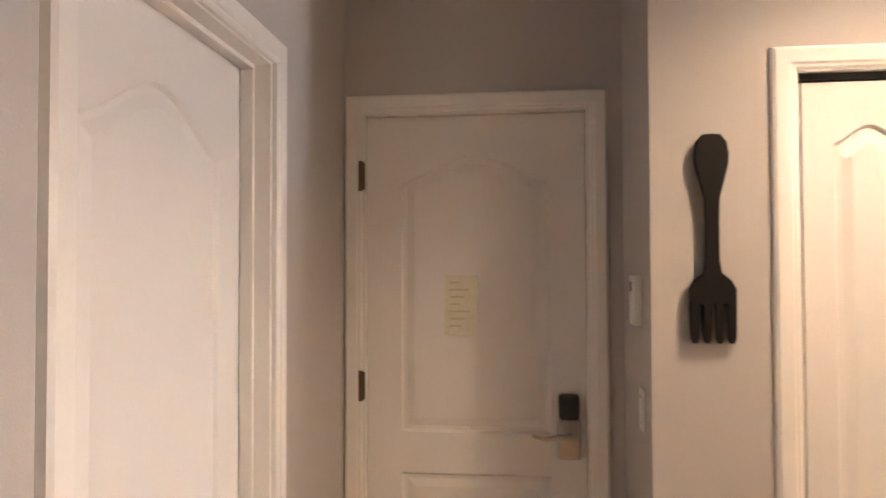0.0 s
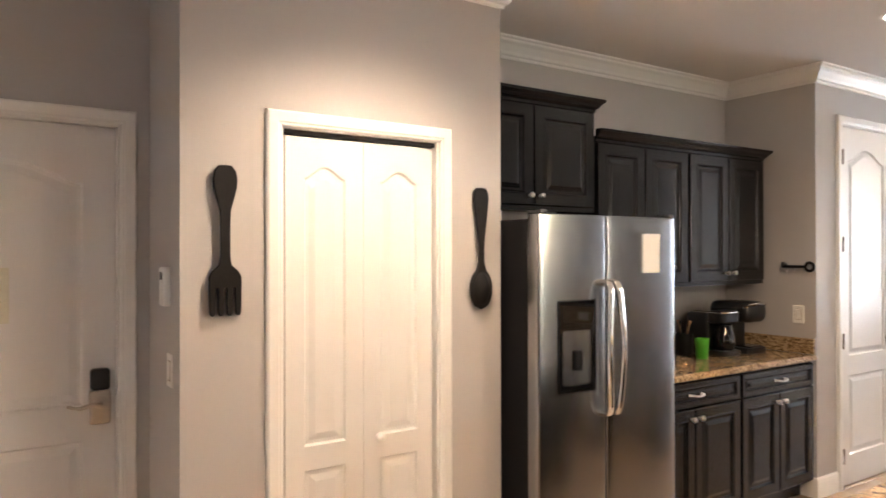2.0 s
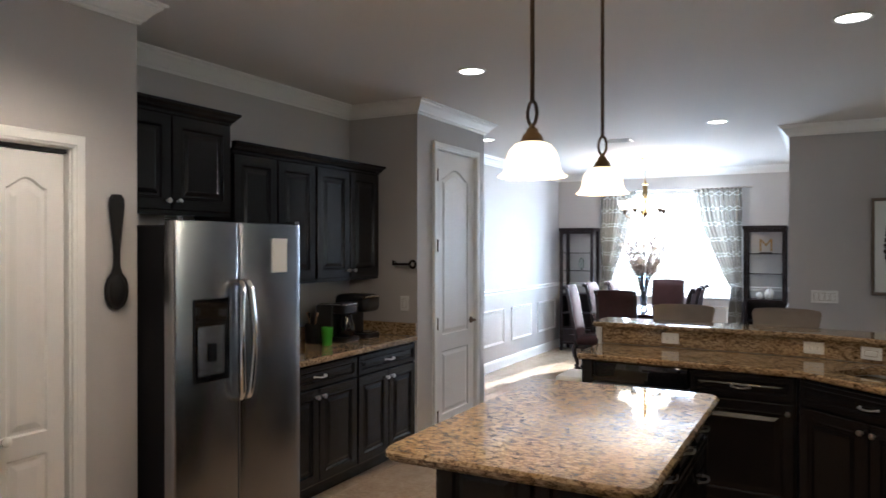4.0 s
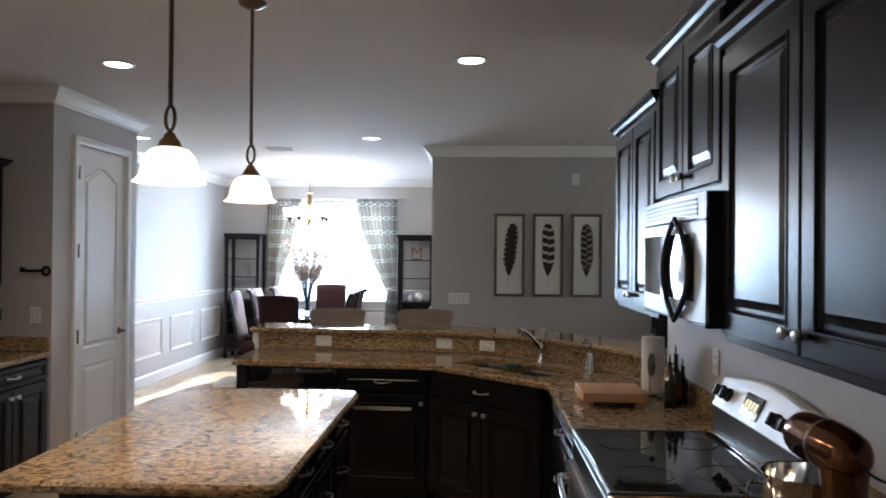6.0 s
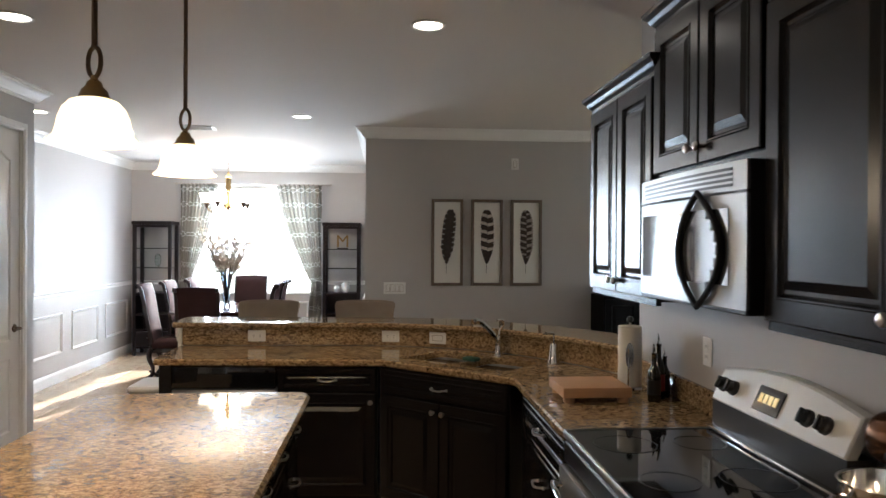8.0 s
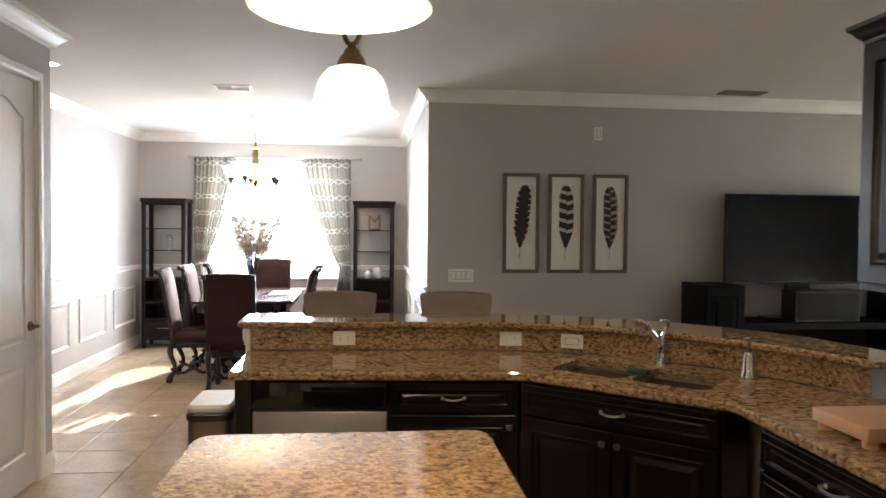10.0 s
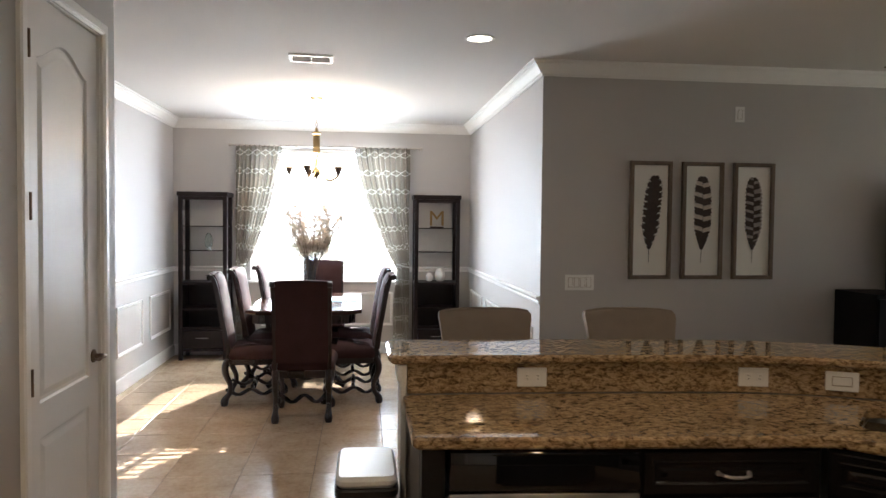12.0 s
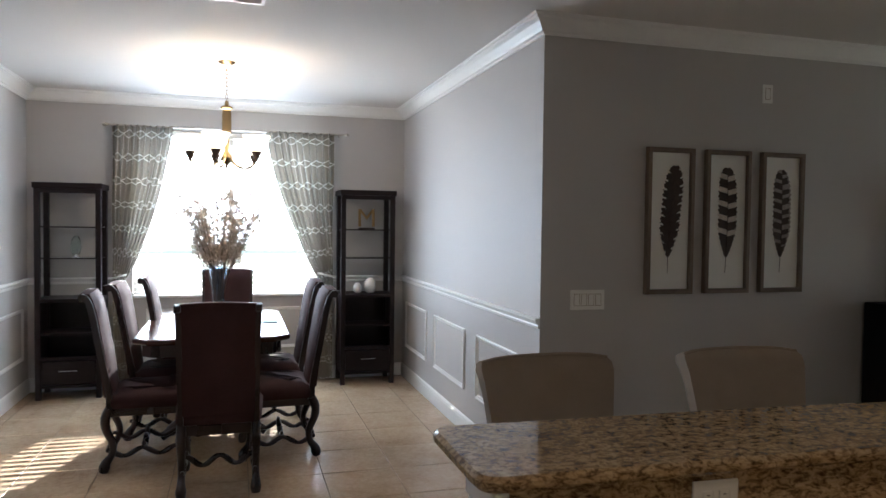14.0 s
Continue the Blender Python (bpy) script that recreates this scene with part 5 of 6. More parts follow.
th = thing("thermostat", "white rectangular wall thermostat with small screen", "thermostat", pose(0.815, 2.30, 1.46, 0, 0, -90))
part("case", bbox(-0.037, 0.037, -0.026, 0, -0.075, 0.062, bev=0.006, seg=2), M_WHITEPL, th, smooth=True)
part("screen", bbox(-0.018, 0.016, -0.0275, -0.025, 0.018, 0.045), M_GLASSBLK, th)
outlet(pose(0.815, 2.27, 1.16, 0, 0, -90), "white light switch plate beside the entry", kind="light_switch")

# ---- lamps ----
def can_light(x, y, energy=6, cone=125):
    c = thing("recessed_light", "lit round recessed ceiling light with white trim", "ceiling light", pose(x, y, CEIL), "recessed ceiling lights")
    part("trim_ring", lathe(B(), [(0.075, 0), (0.095, 0), (0.095, -0.006), (0.080, -0.008), (0.072, -0.002)], 32), M_TRIM, c, smooth=True)
    part("lens", lathe(B(), [(0.075, -0.003), (0.05, -0.005), (0, -0.006)], 32), G_CAN, c, "glowing lens", True)
    lamp("can_glow", "SPOT", look((x, y, CEIL - 0.03), (x, y, 0)), energy, WARM, radius=0.06, cone=radians(cone))


for x, y in ((4.09, 1.33), (4.02, -0.815), (6.835, 0.175), (6.83, 2.50), (1.50, 1.42)):
    can_light(x, y, 7.6 if y == 1.42 else 0.7 if x > 6 else 2.4, 132 if y == 1.42 else 95 if x > 6 else 115)


def pendant(x, y):
    p = thing("pendant_light", "bell-shaped frosted glass pendant with bronze ring", "pendant light", pose(x, y, 0), "pendants above the island")
    part("canopy", lathe(B(), [(0.0, CEIL - 0.03), (0.03, CEIL - 0.028), (0.06, CEIL - 0.012), (0.064, CEIL)], 24), M_BRONZE, p, smooth=True)
    part("rod", tube(B(), [(0, 0, 2.10), (0, 0, CEIL - 0.02)], 0.008), M_BRONZE, p, smooth=True)
    part("ring", tube(B(), [(0.012 * math.cos(a), 0.021 * math.cos(a), 2.062 + 0.040 * math.sin(a)) for a in [2 * math.pi * i / 28 for i in range(28)]], 0.0062, 8, True), M_BRONZE, p, "oval bronze ring", True)
    part("socket_cap", lathe(B(), [(0.0, 2.026), (0.008, 2.026), (0.010, 2.016), (0.018, 2.010), (0.022, 1.998), (0.032, 1.988), (0.038, 1.972), (0.042, 1.962), (0, 1.962)], 24), M_BRASS, p, "aged brass socket cap", True)
    part("shade", lathe(B(), [(0.038, 1.966), (0.060, 1.958), (0.078, 1.938), (0.088, 1.912), (0.092, 1.888), (0.098, 1.868), (0.110, 1.856), (0.118, 1.850), (0.114, 1.848), (0.104, 1.855), (0.093, 1.868), (0.087, 1.888), (0.082, 1.912), (0.072, 1.934), (0.050, 1.952)], 40), G_PEND, p, "glowing frosted bell shade", True)
    lamp("pendant_glow", "POINT", Matrix.Translation((x, y, 1.82)), 1.5, WARM, radius=0.05)


pendant(2.19, 0.172)
pendant(3.055, 0.176)

ch = thing("chandelier", "brass chandelier with lit white glass bowls", "chandelier", pose(9.20, 1.35, 0))
part("canopy", lathe(B(), [(0.0, CEIL - 0.03), (0.02, CEIL - 0.028), (0.055, CEIL - 0.012), (0.065, CEIL)], 24), M_BRASS, ch, smooth=True)
for k in range(8):
    z = CEIL - 0.045 - k * 0.030
    m = Matrix.Rotation(radians(90 * (k % 2)), 4, "Z")
    part("chain_link", tube(B(), [m @ Vector((0.009 * math.cos(a), 0, z + 0.020 * math.sin(a))) for a in [2 * math.pi * i / 12 for i in range(12)]], 0.0028, 6, True), M_BRASS, ch, smooth=True)
part("column", lathe(B(), [(0.0, 2.475), (0.012, 2.47), (0.016, 2.44), (0.042, 2.425), (0.044, 2.412), (0.030, 2.40), (0.034, 2.36), (0.034, 2.24), (0.044, 2.225), (0.020, 2.21), (0.014, 2.10), (0.034, 2.07), (0.040, 2.045), (0.030, 2.02), (0.012, 2.00), (0.010, 1.975), (0, 1.97)], 24), M_BRASS, ch, "turned brass column", True)
for k in range(5):
    a = 2 * math.pi * k / 5 + 0.35
    ca, sa = math.cos(a), math.sin(a)
    arm = tube(B(), smooth_line([(0.03 * ca, 0.03 * sa, 2.05), (0.09 * ca, 0.09 * sa, 1.995), (0.17 * ca, 0.17 * sa, 1.975), (0.235 * ca, 0.235 * sa, 2.00), (0.255 * ca, 0.255 * sa, 2.04)], 6), 0.0065)
    part("arm", arm, M_BRASS, ch, "curved brass arm", True)
    at = (0.255 * ca, 0.255 * sa, 0)
    part("cup", lathe(B(), [(0.0, 2.015), (0.012, 2.02), (0.014, 2.035), (0.022, 2.05), (0.038, 2.09), (0, 2.09)], 18, at), M_BRONZE, ch, "dark metal cup", True)
    part("bowl_shade", lathe(B(), [(0.030, 2.088), (0.055, 2.10), (0.078, 2.135), (0.085, 2.175), (0.098, 2.205), (0.094, 2.206), (0.080, 2.178), (0.072, 2.138), (0.050, 2.106), (0, 2.094)], 28, at), G_CHAND, ch, "glowing white glass bowl", True)
lamp("chandelier_glow", "POINT", Matrix.Translation((9.20, 1.35, 2.30)), 5.2, WARM, radius=0.15)


def ceiling_vent(x, y, w, d, rz, mt=None):
    mt = mt or M_TRIM
    v = thing("ceiling_vent", "white slatted air vent in the ceiling", "vent", pose(x, y, CEIL, 0, 0, rz))
    part("backing", bbox(-w / 2, w / 2, -d / 2, d / 2, -0.003, -0.001), M_BLACK, v)
    bm = B()
    for a in ((-w / 2 - 0.02, w / 2 + 0.02, -d / 2 - 0.02, -d / 2), (-w / 2 - 0.02, w / 2 + 0.02, d / 2, d / 2 + 0.02), (-w / 2 - 0.02, -w / 2, -d / 2, d / 2), (w / 2, w / 2 + 0.02, -d / 2, d / 2), (-0.008, 0.008, -d / 2, d / 2)):
        box(bm, *a, -0.012, 0.0)
    part("frame", bm, mt, v)
    for k in range(5):
        s = bbox(-w / 2, w / 2, -0.008, 0.008, -0.001, 0.001)
        s.transform(pose(0, -d / 2 + (k + 0.5) * d / 5, -0.008, 50))
        part("slat", s, mt, v)


ceiling_vent(7.555, 1.285, 0.27, 0.18, 93)
ceiling_vent(7.09, -3.07, 0.34, 0.12, 90, M_GROUT)

# ---- living room wall ----
def feather(m, kind):
    """A framed feather print."""
    f = thing("framed_feather", ("dark plain", "boldly banded", "finely striped")[kind] + " feather print in a weathered wooden frame", "picture", m, "framed feathers")
    w, h = 0.320, 0.874
    bm = B()
    o = rect(-w / 2, w / 2, -h / 2, h / 2)
    rings(bm, [[(x, y, z) for x, z in inset(o, d)] for d, y in ((0, 0), (0, -0.034), (0.003, -0.037), (0.024, -0.037), (0.028, -0.030), (0.028, -0.012))], False, False)
    part("frame", bm, M_FRAMEWOOD, f)
    part("mat_board", bbox(-w / 2 + 0.026, w / 2 - 0.026, -0.013, -0.002, -h / 2 + 0.026, h / 2 - 0.026), M_PAPER, f, "white backing paper")
    spine = lambda t: (-0.028 * math.cos(2.2 * t) + 0.02, -0.30 + 0.63 * t) if kind == 0 else (0.010 * math.sin(3 * t) - 0.004, -0.30 + 0.63 * t)

    def vane(t):
        return 0.066 * (max(0, min(1, (t - 0.12) / 0.25)) ** 0.7) * math.sqrt(max(0, 1 - max(0, (t - 0.72) / 0.29) ** 2))

    n = 60
    for band in ((M_FEATHER,) if kind == 0 else (M_FEATHERL if kind == 1 else M_FEATHERM, M_FEATHER)):
        bm = B()
        dep = -0.0145 if band is not M_FEATHER else -0.0158
        for i in range(n):
            t0, t1 = i / n, (i + 1) / n
            for s in (-1, 1):
                lag = 0.012
                if band is M_FEATHER and kind == 1 and i > 15 and (i + (1 if s > 0 else 0)) % 8 > 4: continue
                if band is M_FEATHER and kind == 2 and i > 13 and (i + (3 if s > 0 else 0)) % 6 > 3 - (i % 4 == 0): continue
                a0, a1 = vane(t0) * (1 + 0.10 * math.sin(i * 2.3 + s)), vane(t1) * (1 + 0.10 * math.sin((i + 1) * 2.3 + s))
                if kind == 0 and i % 5 == (2 if s > 0 else 0): a0, a1 = a0 * 0.62, a1 * 0.74
                if kind == 2 and band is M_FEATHER and s > 0: a0, a1 = a0 * 0.8, a1 * 0.8
                if a0 < 0.002: continue
                (x0, z0), (x1, z1) = spine(t0), spine(t1)
                p = [(x0, z0), (x1, z1), (x1 + s * a1, z1 + lag * a1 / 0.05), (x0 + s * a0, z0 + lag * a0 / 0.05)]
                bm.faces.new([bm.verts.new((x, dep, z)) for x, z in p])
        part("barring" if band is M_FEATHER else "vane", bm, band, f)["kind"] = "stuff"
    part("quill", tube(B(), [(spine(t)[0], -0.0165, spine(t)[1]) for t in [-0.02 + 0.98 * i / 20 for i in range(21)]], 0.0018, 5), M_FEATHER, f)
    return f


for k, y in enumerate((-1.214, -1.618, -2.022)):
    feather(pose(7.41, y, 1.613, 0, 0, -90), k)
outlet(pose(7.41, -0.686, 1.148, 0, 0, -90), "wide white four-rocker light switch plate", 4, "light_switch", 0.22)
outlet(pose(7.41, -1.905, 2.415, 0, 0, -90), "small white plate high on the wall", kind="light_switch")
outlet(pose(7.41, -1.55, 0.35, 0, 0, -90), "white outlet plate low on the wall")
tv = thing("television", "large black flat screen television on a stand", "television", pose(7.24, -3.735, 0, 0, 0, -90))
part("screen", bbox(-0.685, 0.685, -0.004, 0.0, 1.115, 1.882), M_SCREEN, tv, "dark glossy screen")
part("bezel", bbox(-0.70, 0.70, -0.001, 0.05, 1.095, 1.895, bev=0.006), M_BLACK, tv)
part("neck", bbox(-0.12, 0.12, 0.01, 0.05, 0.80, 1.10, bev=0.01), M_BLACK, tv)
part("foot", slab(B(), rounded(rect(-0.35, 0.35, -0.13, 0.13), 0.1), 0.78, 0.80, bev=0.004), M_BLACK, tv)
st = thing("media_console", "black media console with tall end cabinets", "tv stand", pose(7.39, -3.78, 0, 0, 0, -90))
bm = B()
box(bm, -0.72, 0.72, -0.45, 0, 0.72, 0.78, bev=0.004)
box(bm, -0.72, 0.72, -0.45, 0, 0.0, 0.10)
box(bm, -0.72, 0.72, -0.43, 0, 0.40, 0.43)
part("shelf_frame", bm, M_DARKSIDE, st, "dark shelf frame")
part("back_panel", bbox(-0.72, 0.72, -0.02, 0, 0.10, 0.72), M_DARKSIDE, st)
for s in (-1, 1):
    tw = part("end_cabinet", bbox(min(s * 0.725, s * 1.08), max(s * 0.725, s * 1.08), -0.45, 0, 0, 1.10, bev=0.004), M_DARKSIDE, st, "tall dark end cabinet")
    bm = B()
    relief_slab(bm, 0.335, 1.04, [rect(0.05, 0.285, 0.05, 0.99)], 0.018, 0, 0.003, CABSTEPS)
    bm.transform(Matrix.Translation((min(s * 0.725, s * 1.08) + 0.01, -0.47, 0.03)))
    part("end_door", bm, M_DARKSIDE, tw)
spk = thing("centre_speaker", "small black speaker box on the media console", "speaker", pose(7.10, -3.84, 0.78, 0, 0, -90))
part("cabinet", bbox(-0.30, 0.30, -0.12, 0.10, 0.0, 0.275, bev=0.008), M_BLACK, spk)
part("grille", bbox(-0.28, 0.28, -0.126, -0.119, 0.02, 0.255, bev=0.002), M_IRON, spk)

# ---- dining room ----
def curtain(name, y_out, y_in_top, y_in_low, label, tie):
    """One drawn-back panel hung from y_out towards the window's middle; tie: the height at which it is held."""
    c = thing(name, label, "curtain", pose(10.80, 0, 0), "window curtains")
    bm = B()
    uvl = bm.loops.layers.uv.new("UVMap")
    nu, nv = 110, 44
    cloth = 1.35
    grid = []
    s = 1 if y_in_top > y_out else -1
    for j in range(nv + 1):
        z = 2.46 - (2.46 - 0.02) * j / nv
        if z > tie:
            t = (2.46 - z) / (2.46 - tie)
            inner = y_in_top + (y_in_low - y_in_top) * (0.45 * t + 0.55 * t ** 2.2)
        else:
            inner = y_in_low + s * 0.05 * min(1, (tie - z) / 0.5)
        wd = abs(inner - y_out)
        row = []
        for i in range(nu + 1):
            u = i / nu
            drop = 0.10 * u * (1 - min(1, abs(z - tie) / 1.2)) if z > tie else 0
            fold = math.sin(u * 9.5 * 2 * math.pi + 0.6 * math.sin(z * 2.0)) * (0.028 + 0.012 * math.sin(u * 17 + 1))
            fold *= 0.55 + 0.45 * min(1, wd / 0.5)
            yy = y_out + s * wd * u + 0.006 * math.sin(u * 60 + z * 5)
            row.append((bm.verts.new((fold, yy, z - drop * (1 if 2.44 > z > tie else 0) * (2.46 - z) * 0.4)), u * cloth, z))
        grid.append(row)
    for j in range(nv):
        for i in range(nu):
            q = (grid[j][i], grid[j][i + 1], grid[j + 1][i + 1], grid[j + 1][i])
            f = bm.faces.new([v for v, _, _ in q])
            for lp, (_, u, v) in zip(f.loops, q):
                lp[uvl].uv = (u, v)
    part("cloth", bm, M_CURTAIN, c, smooth=True)
    tb = B()
    tube(tb, [(0.055 * math.cos(a), (y_out + y_in_low) / 2 + abs(y_in_low - y_out) * 0.56 * math.sin(a), tie + 0.02 * math.sin(a) * s) for a in [2 * math.pi * i / 24 for i in range(24)]], 0.009, 6, True)
    part("tieback", tb, M_CURTAIN, c, "cloth tieback", True)
    return c


curtain("curtain", 2.375, 1.845, 2.265, "grey curtain with white trellis pattern, tied back", 1.06)
curtain("curtain", 0.352, 1.010, 0.490, "grey curtain with white trellis pattern, tied back", 1.06)
rod = thing("curtain_rod", "thin white metal curtain rod with end finials", "curtain rod", pose(10.80, 1.33, 2.455))
part("rod", tube(B(), [(0, -1.08, 0), (0, 1.08, 0)], 0.010), M_NICKEL, rod, smooth=True)
for s in (-1, 1):
    part("finial", lathe(B(), [(0.010, 0), (0.014, 0.01), (0.020, 0.025), (0.012, 0.045), (0, 0.05)], 14, (0, s * 1.08, 0), Matrix.Rotation(radians(-90 * s), 3, "X").to_4x4()), M_NICKEL, rod, smooth=True)
    part("bracket", bbox(-0.006, 0.10, s * 1.04 - 0.008, s * 1.04 + 0.008, -0.012, 0.0), M_NICKEL, rod)


def display_cabinet(m):
    c = thing("display_cabinet", "tall dark mahogany display cabinet with open glass shelves", "display cabinet", m, "dining display cabinets")
    w, d, h = 0.53, 0.36, 1.90
    for x in (0, w - 0.045):
        for y in (0, d - 0.045):
            part("post", bbox(x, x + 0.045, y, y + 0.045, 0, h - 0.05, bev=0.003), M_CABDINE, c)
    part("top", bbox(-0.012, w + 0.012, -0.012, d + 0.004, h - 0.05, h, bev=0.004), M_CABDINE, c)
    part("apron", bbox(0.045, w - 0.045, 0.004, 0.026, h - 0.09, h - 0.051), M_CABDINE, c)
    part("middle_shelf", bbox(0.002, w - 0.002, 0.002, d - 0.002, 0.855, 0.885, bev=0.002), M_CABDINE, c)
    lowb = B()
    box(lowb, 0.012, 0.030, 0.045, d - 0.045, 0.10, 0.855)
    box(lowb, w - 0.030, w - 0.012, 0.045, d - 0.045, 0.10, 0.855)
    box(lowb, 0.030, w - 0.030, d - 0.03, d - 0.012, 0.10, 0.855)
    part("lower_case", lowb, M_CABDINE, c)
    part("lower_shelf", bbox(0.030, w - 0.030, 0.02, d - 0.03, 0.565, 0.585), M_CABDINE, c)
    part("base_shelf", bbox(0.030, w - 0.030, 0.01, d - 0.03, 0.10, 0.125), M_CABDINE, c)
    dr = part("drawer", bbox(0.048, w - 0.048, 0.0, 0.30, 0.135, 0.335, bev=0.003), M_CABDINE, c)
    part("drawer_pull", tube(B(), [(w / 2 - 0.07, 0, 0.255), (w / 2 - 0.07, -0.022, 0.255), (w / 2 + 0.07, -0.022, 0.255), (w / 2 + 0.07, 0, 0.255)], 0.005, 6), M_CHROME, dr, "thin silver bar pull")
    part("apron", bbox(0.045, w - 0.045, 0.006, 0.026, 0.345, 0.375), M_CABDINE, c)
    for z in (1.235, 1.51):
        gs = part("glass_shelf", bbox(0.010, w - 0.010, 0.024, d - 0.015, z, z + 0.008), M_SHELF, c, "glass shelf")
        part("shelf_edge", bbox(0.046, w - 0.046, 0.015, 0.0235, z - 0.002, z + 0.010, bev=0.002), M_CABDINE, gs, "thin dark front edge")
    return c


display_cabinet(pose(10.53, 2.957, 0, 0, 0, -90))
display_cabinet(pose(10.53, 0.308, 0, 0, 0, -90))
eg = thing("egg_ornament", "clear glass egg ornament on a small stand", "ornament", pose(10.70, 2.66, 1.243))
part("egg", lathe(B(), [(0, 0.02), (0.03, 0.03), (0.046, 0.07), (0.046, 0.11), (0.036, 0.16), (0.018, 0.19), (0, 0.195)], 20), M_SHELF, eg, smooth=True)
part("foot", lathe(B(), [(0.035, 0), (0.034, 0.006), (0.015, 0.012), (0.018, 0.03), (0, 0.03)], 18), M_CHROME, eg, smooth=True)
lt = thing("letter_ornament", "gold letter M ornament on a dark base", "ornament", pose(10.70, 0.035, 1.518, 0, 0, -90))
part("letter", text_mesh("M", 0.255, 0.012, pose(0, 0, 0.105, 90)), M_GOLD, lt, "gold letter")
part("base", bbox(-0.08, 0.08, -0.03, 0.03, 0, 0.018, bev=0.003), M_DARKWOOD, lt)
for y, r, h, lab in ((0.118, 0.045, 0.10, "small round white ceramic vase"), (-0.008, 0.065, 0.15, "larger round white ceramic vase")):
    v = thing("ceramic_vase", lab, "vase", pose(10.70, y, 0.885))
    part("vase", lathe(B(), [(r * 0.5, 0), (r * 0.8, h * 0.12), (r, h * 0.42), (r * 0.92, h * 0.72), (r * 0.5, h * 0.93), (r * 0.45, h), (r * 0.38, h), (r * 0.4, h * 0.9), (0, h * 0.3)], 24), M_CERAMIC, v, smooth=True)

dt = thing("dining_table", "polished dark wooden dining table with clipped corners", "dining table", pose(9.52, 1.43, 0))
TX, TY = 0.80, 0.52
tp = [(-TX + 0.10, -TY), (TX - 0.10, -TY), (TX, -TY + 0.10), (TX, TY - 0.10), (TX - 0.10, TY), (-TX + 0.10, TY), (-TX, TY - 0.10), (-TX, -TY + 0.10)]
part("tabletop", slab(B(), tp, 0.745, 0.785, bev=0.010), M_TABLEWOOD, dt, "glossy dark tabletop")
part("apron", slab(B(), inset(tp, 0.06), 0.655, 0.744, bev=0.004), M_DARKWOOD, dt)
for s in (-1, 1):
    part("pedestal", lathe(B(), [(0.07, 0.10), (0.10, 0.14), (0.075, 0.20), (0.06, 0.26), (0.11, 0.36), (0.125, 0.42), (0.08, 0.50), (0.07, 0.56), (0.12, 0.62), (0.14, 0.656), (0, 0.656)], 24, (s * 0.45, 0, 0)), M_DARKWOOD, dt, "turned pedestal", True)
    for q in (-1, 1):
        bm = tube(B(), smooth_line([(s * 0.45, q * 0.05, 0.17), (s * 0.45, q * 0.18, 0.16), (s * 0.45, q * 0.30, 0.07), (s * 0.45, q * 0.36, 0.03)], 5), [0.05] * 6 + [0.042] * 5 + [0.03] * 5, 10)
        part("pedestal_foot", bm, M_DARKWOOD, dt, smooth=True)
part("stretcher", bbox(-0.40, 0.40, -0.03, 0.03, 0.13, 0.21, bev=0.012, seg=2), M_DARKWOOD, dt, smooth=True)


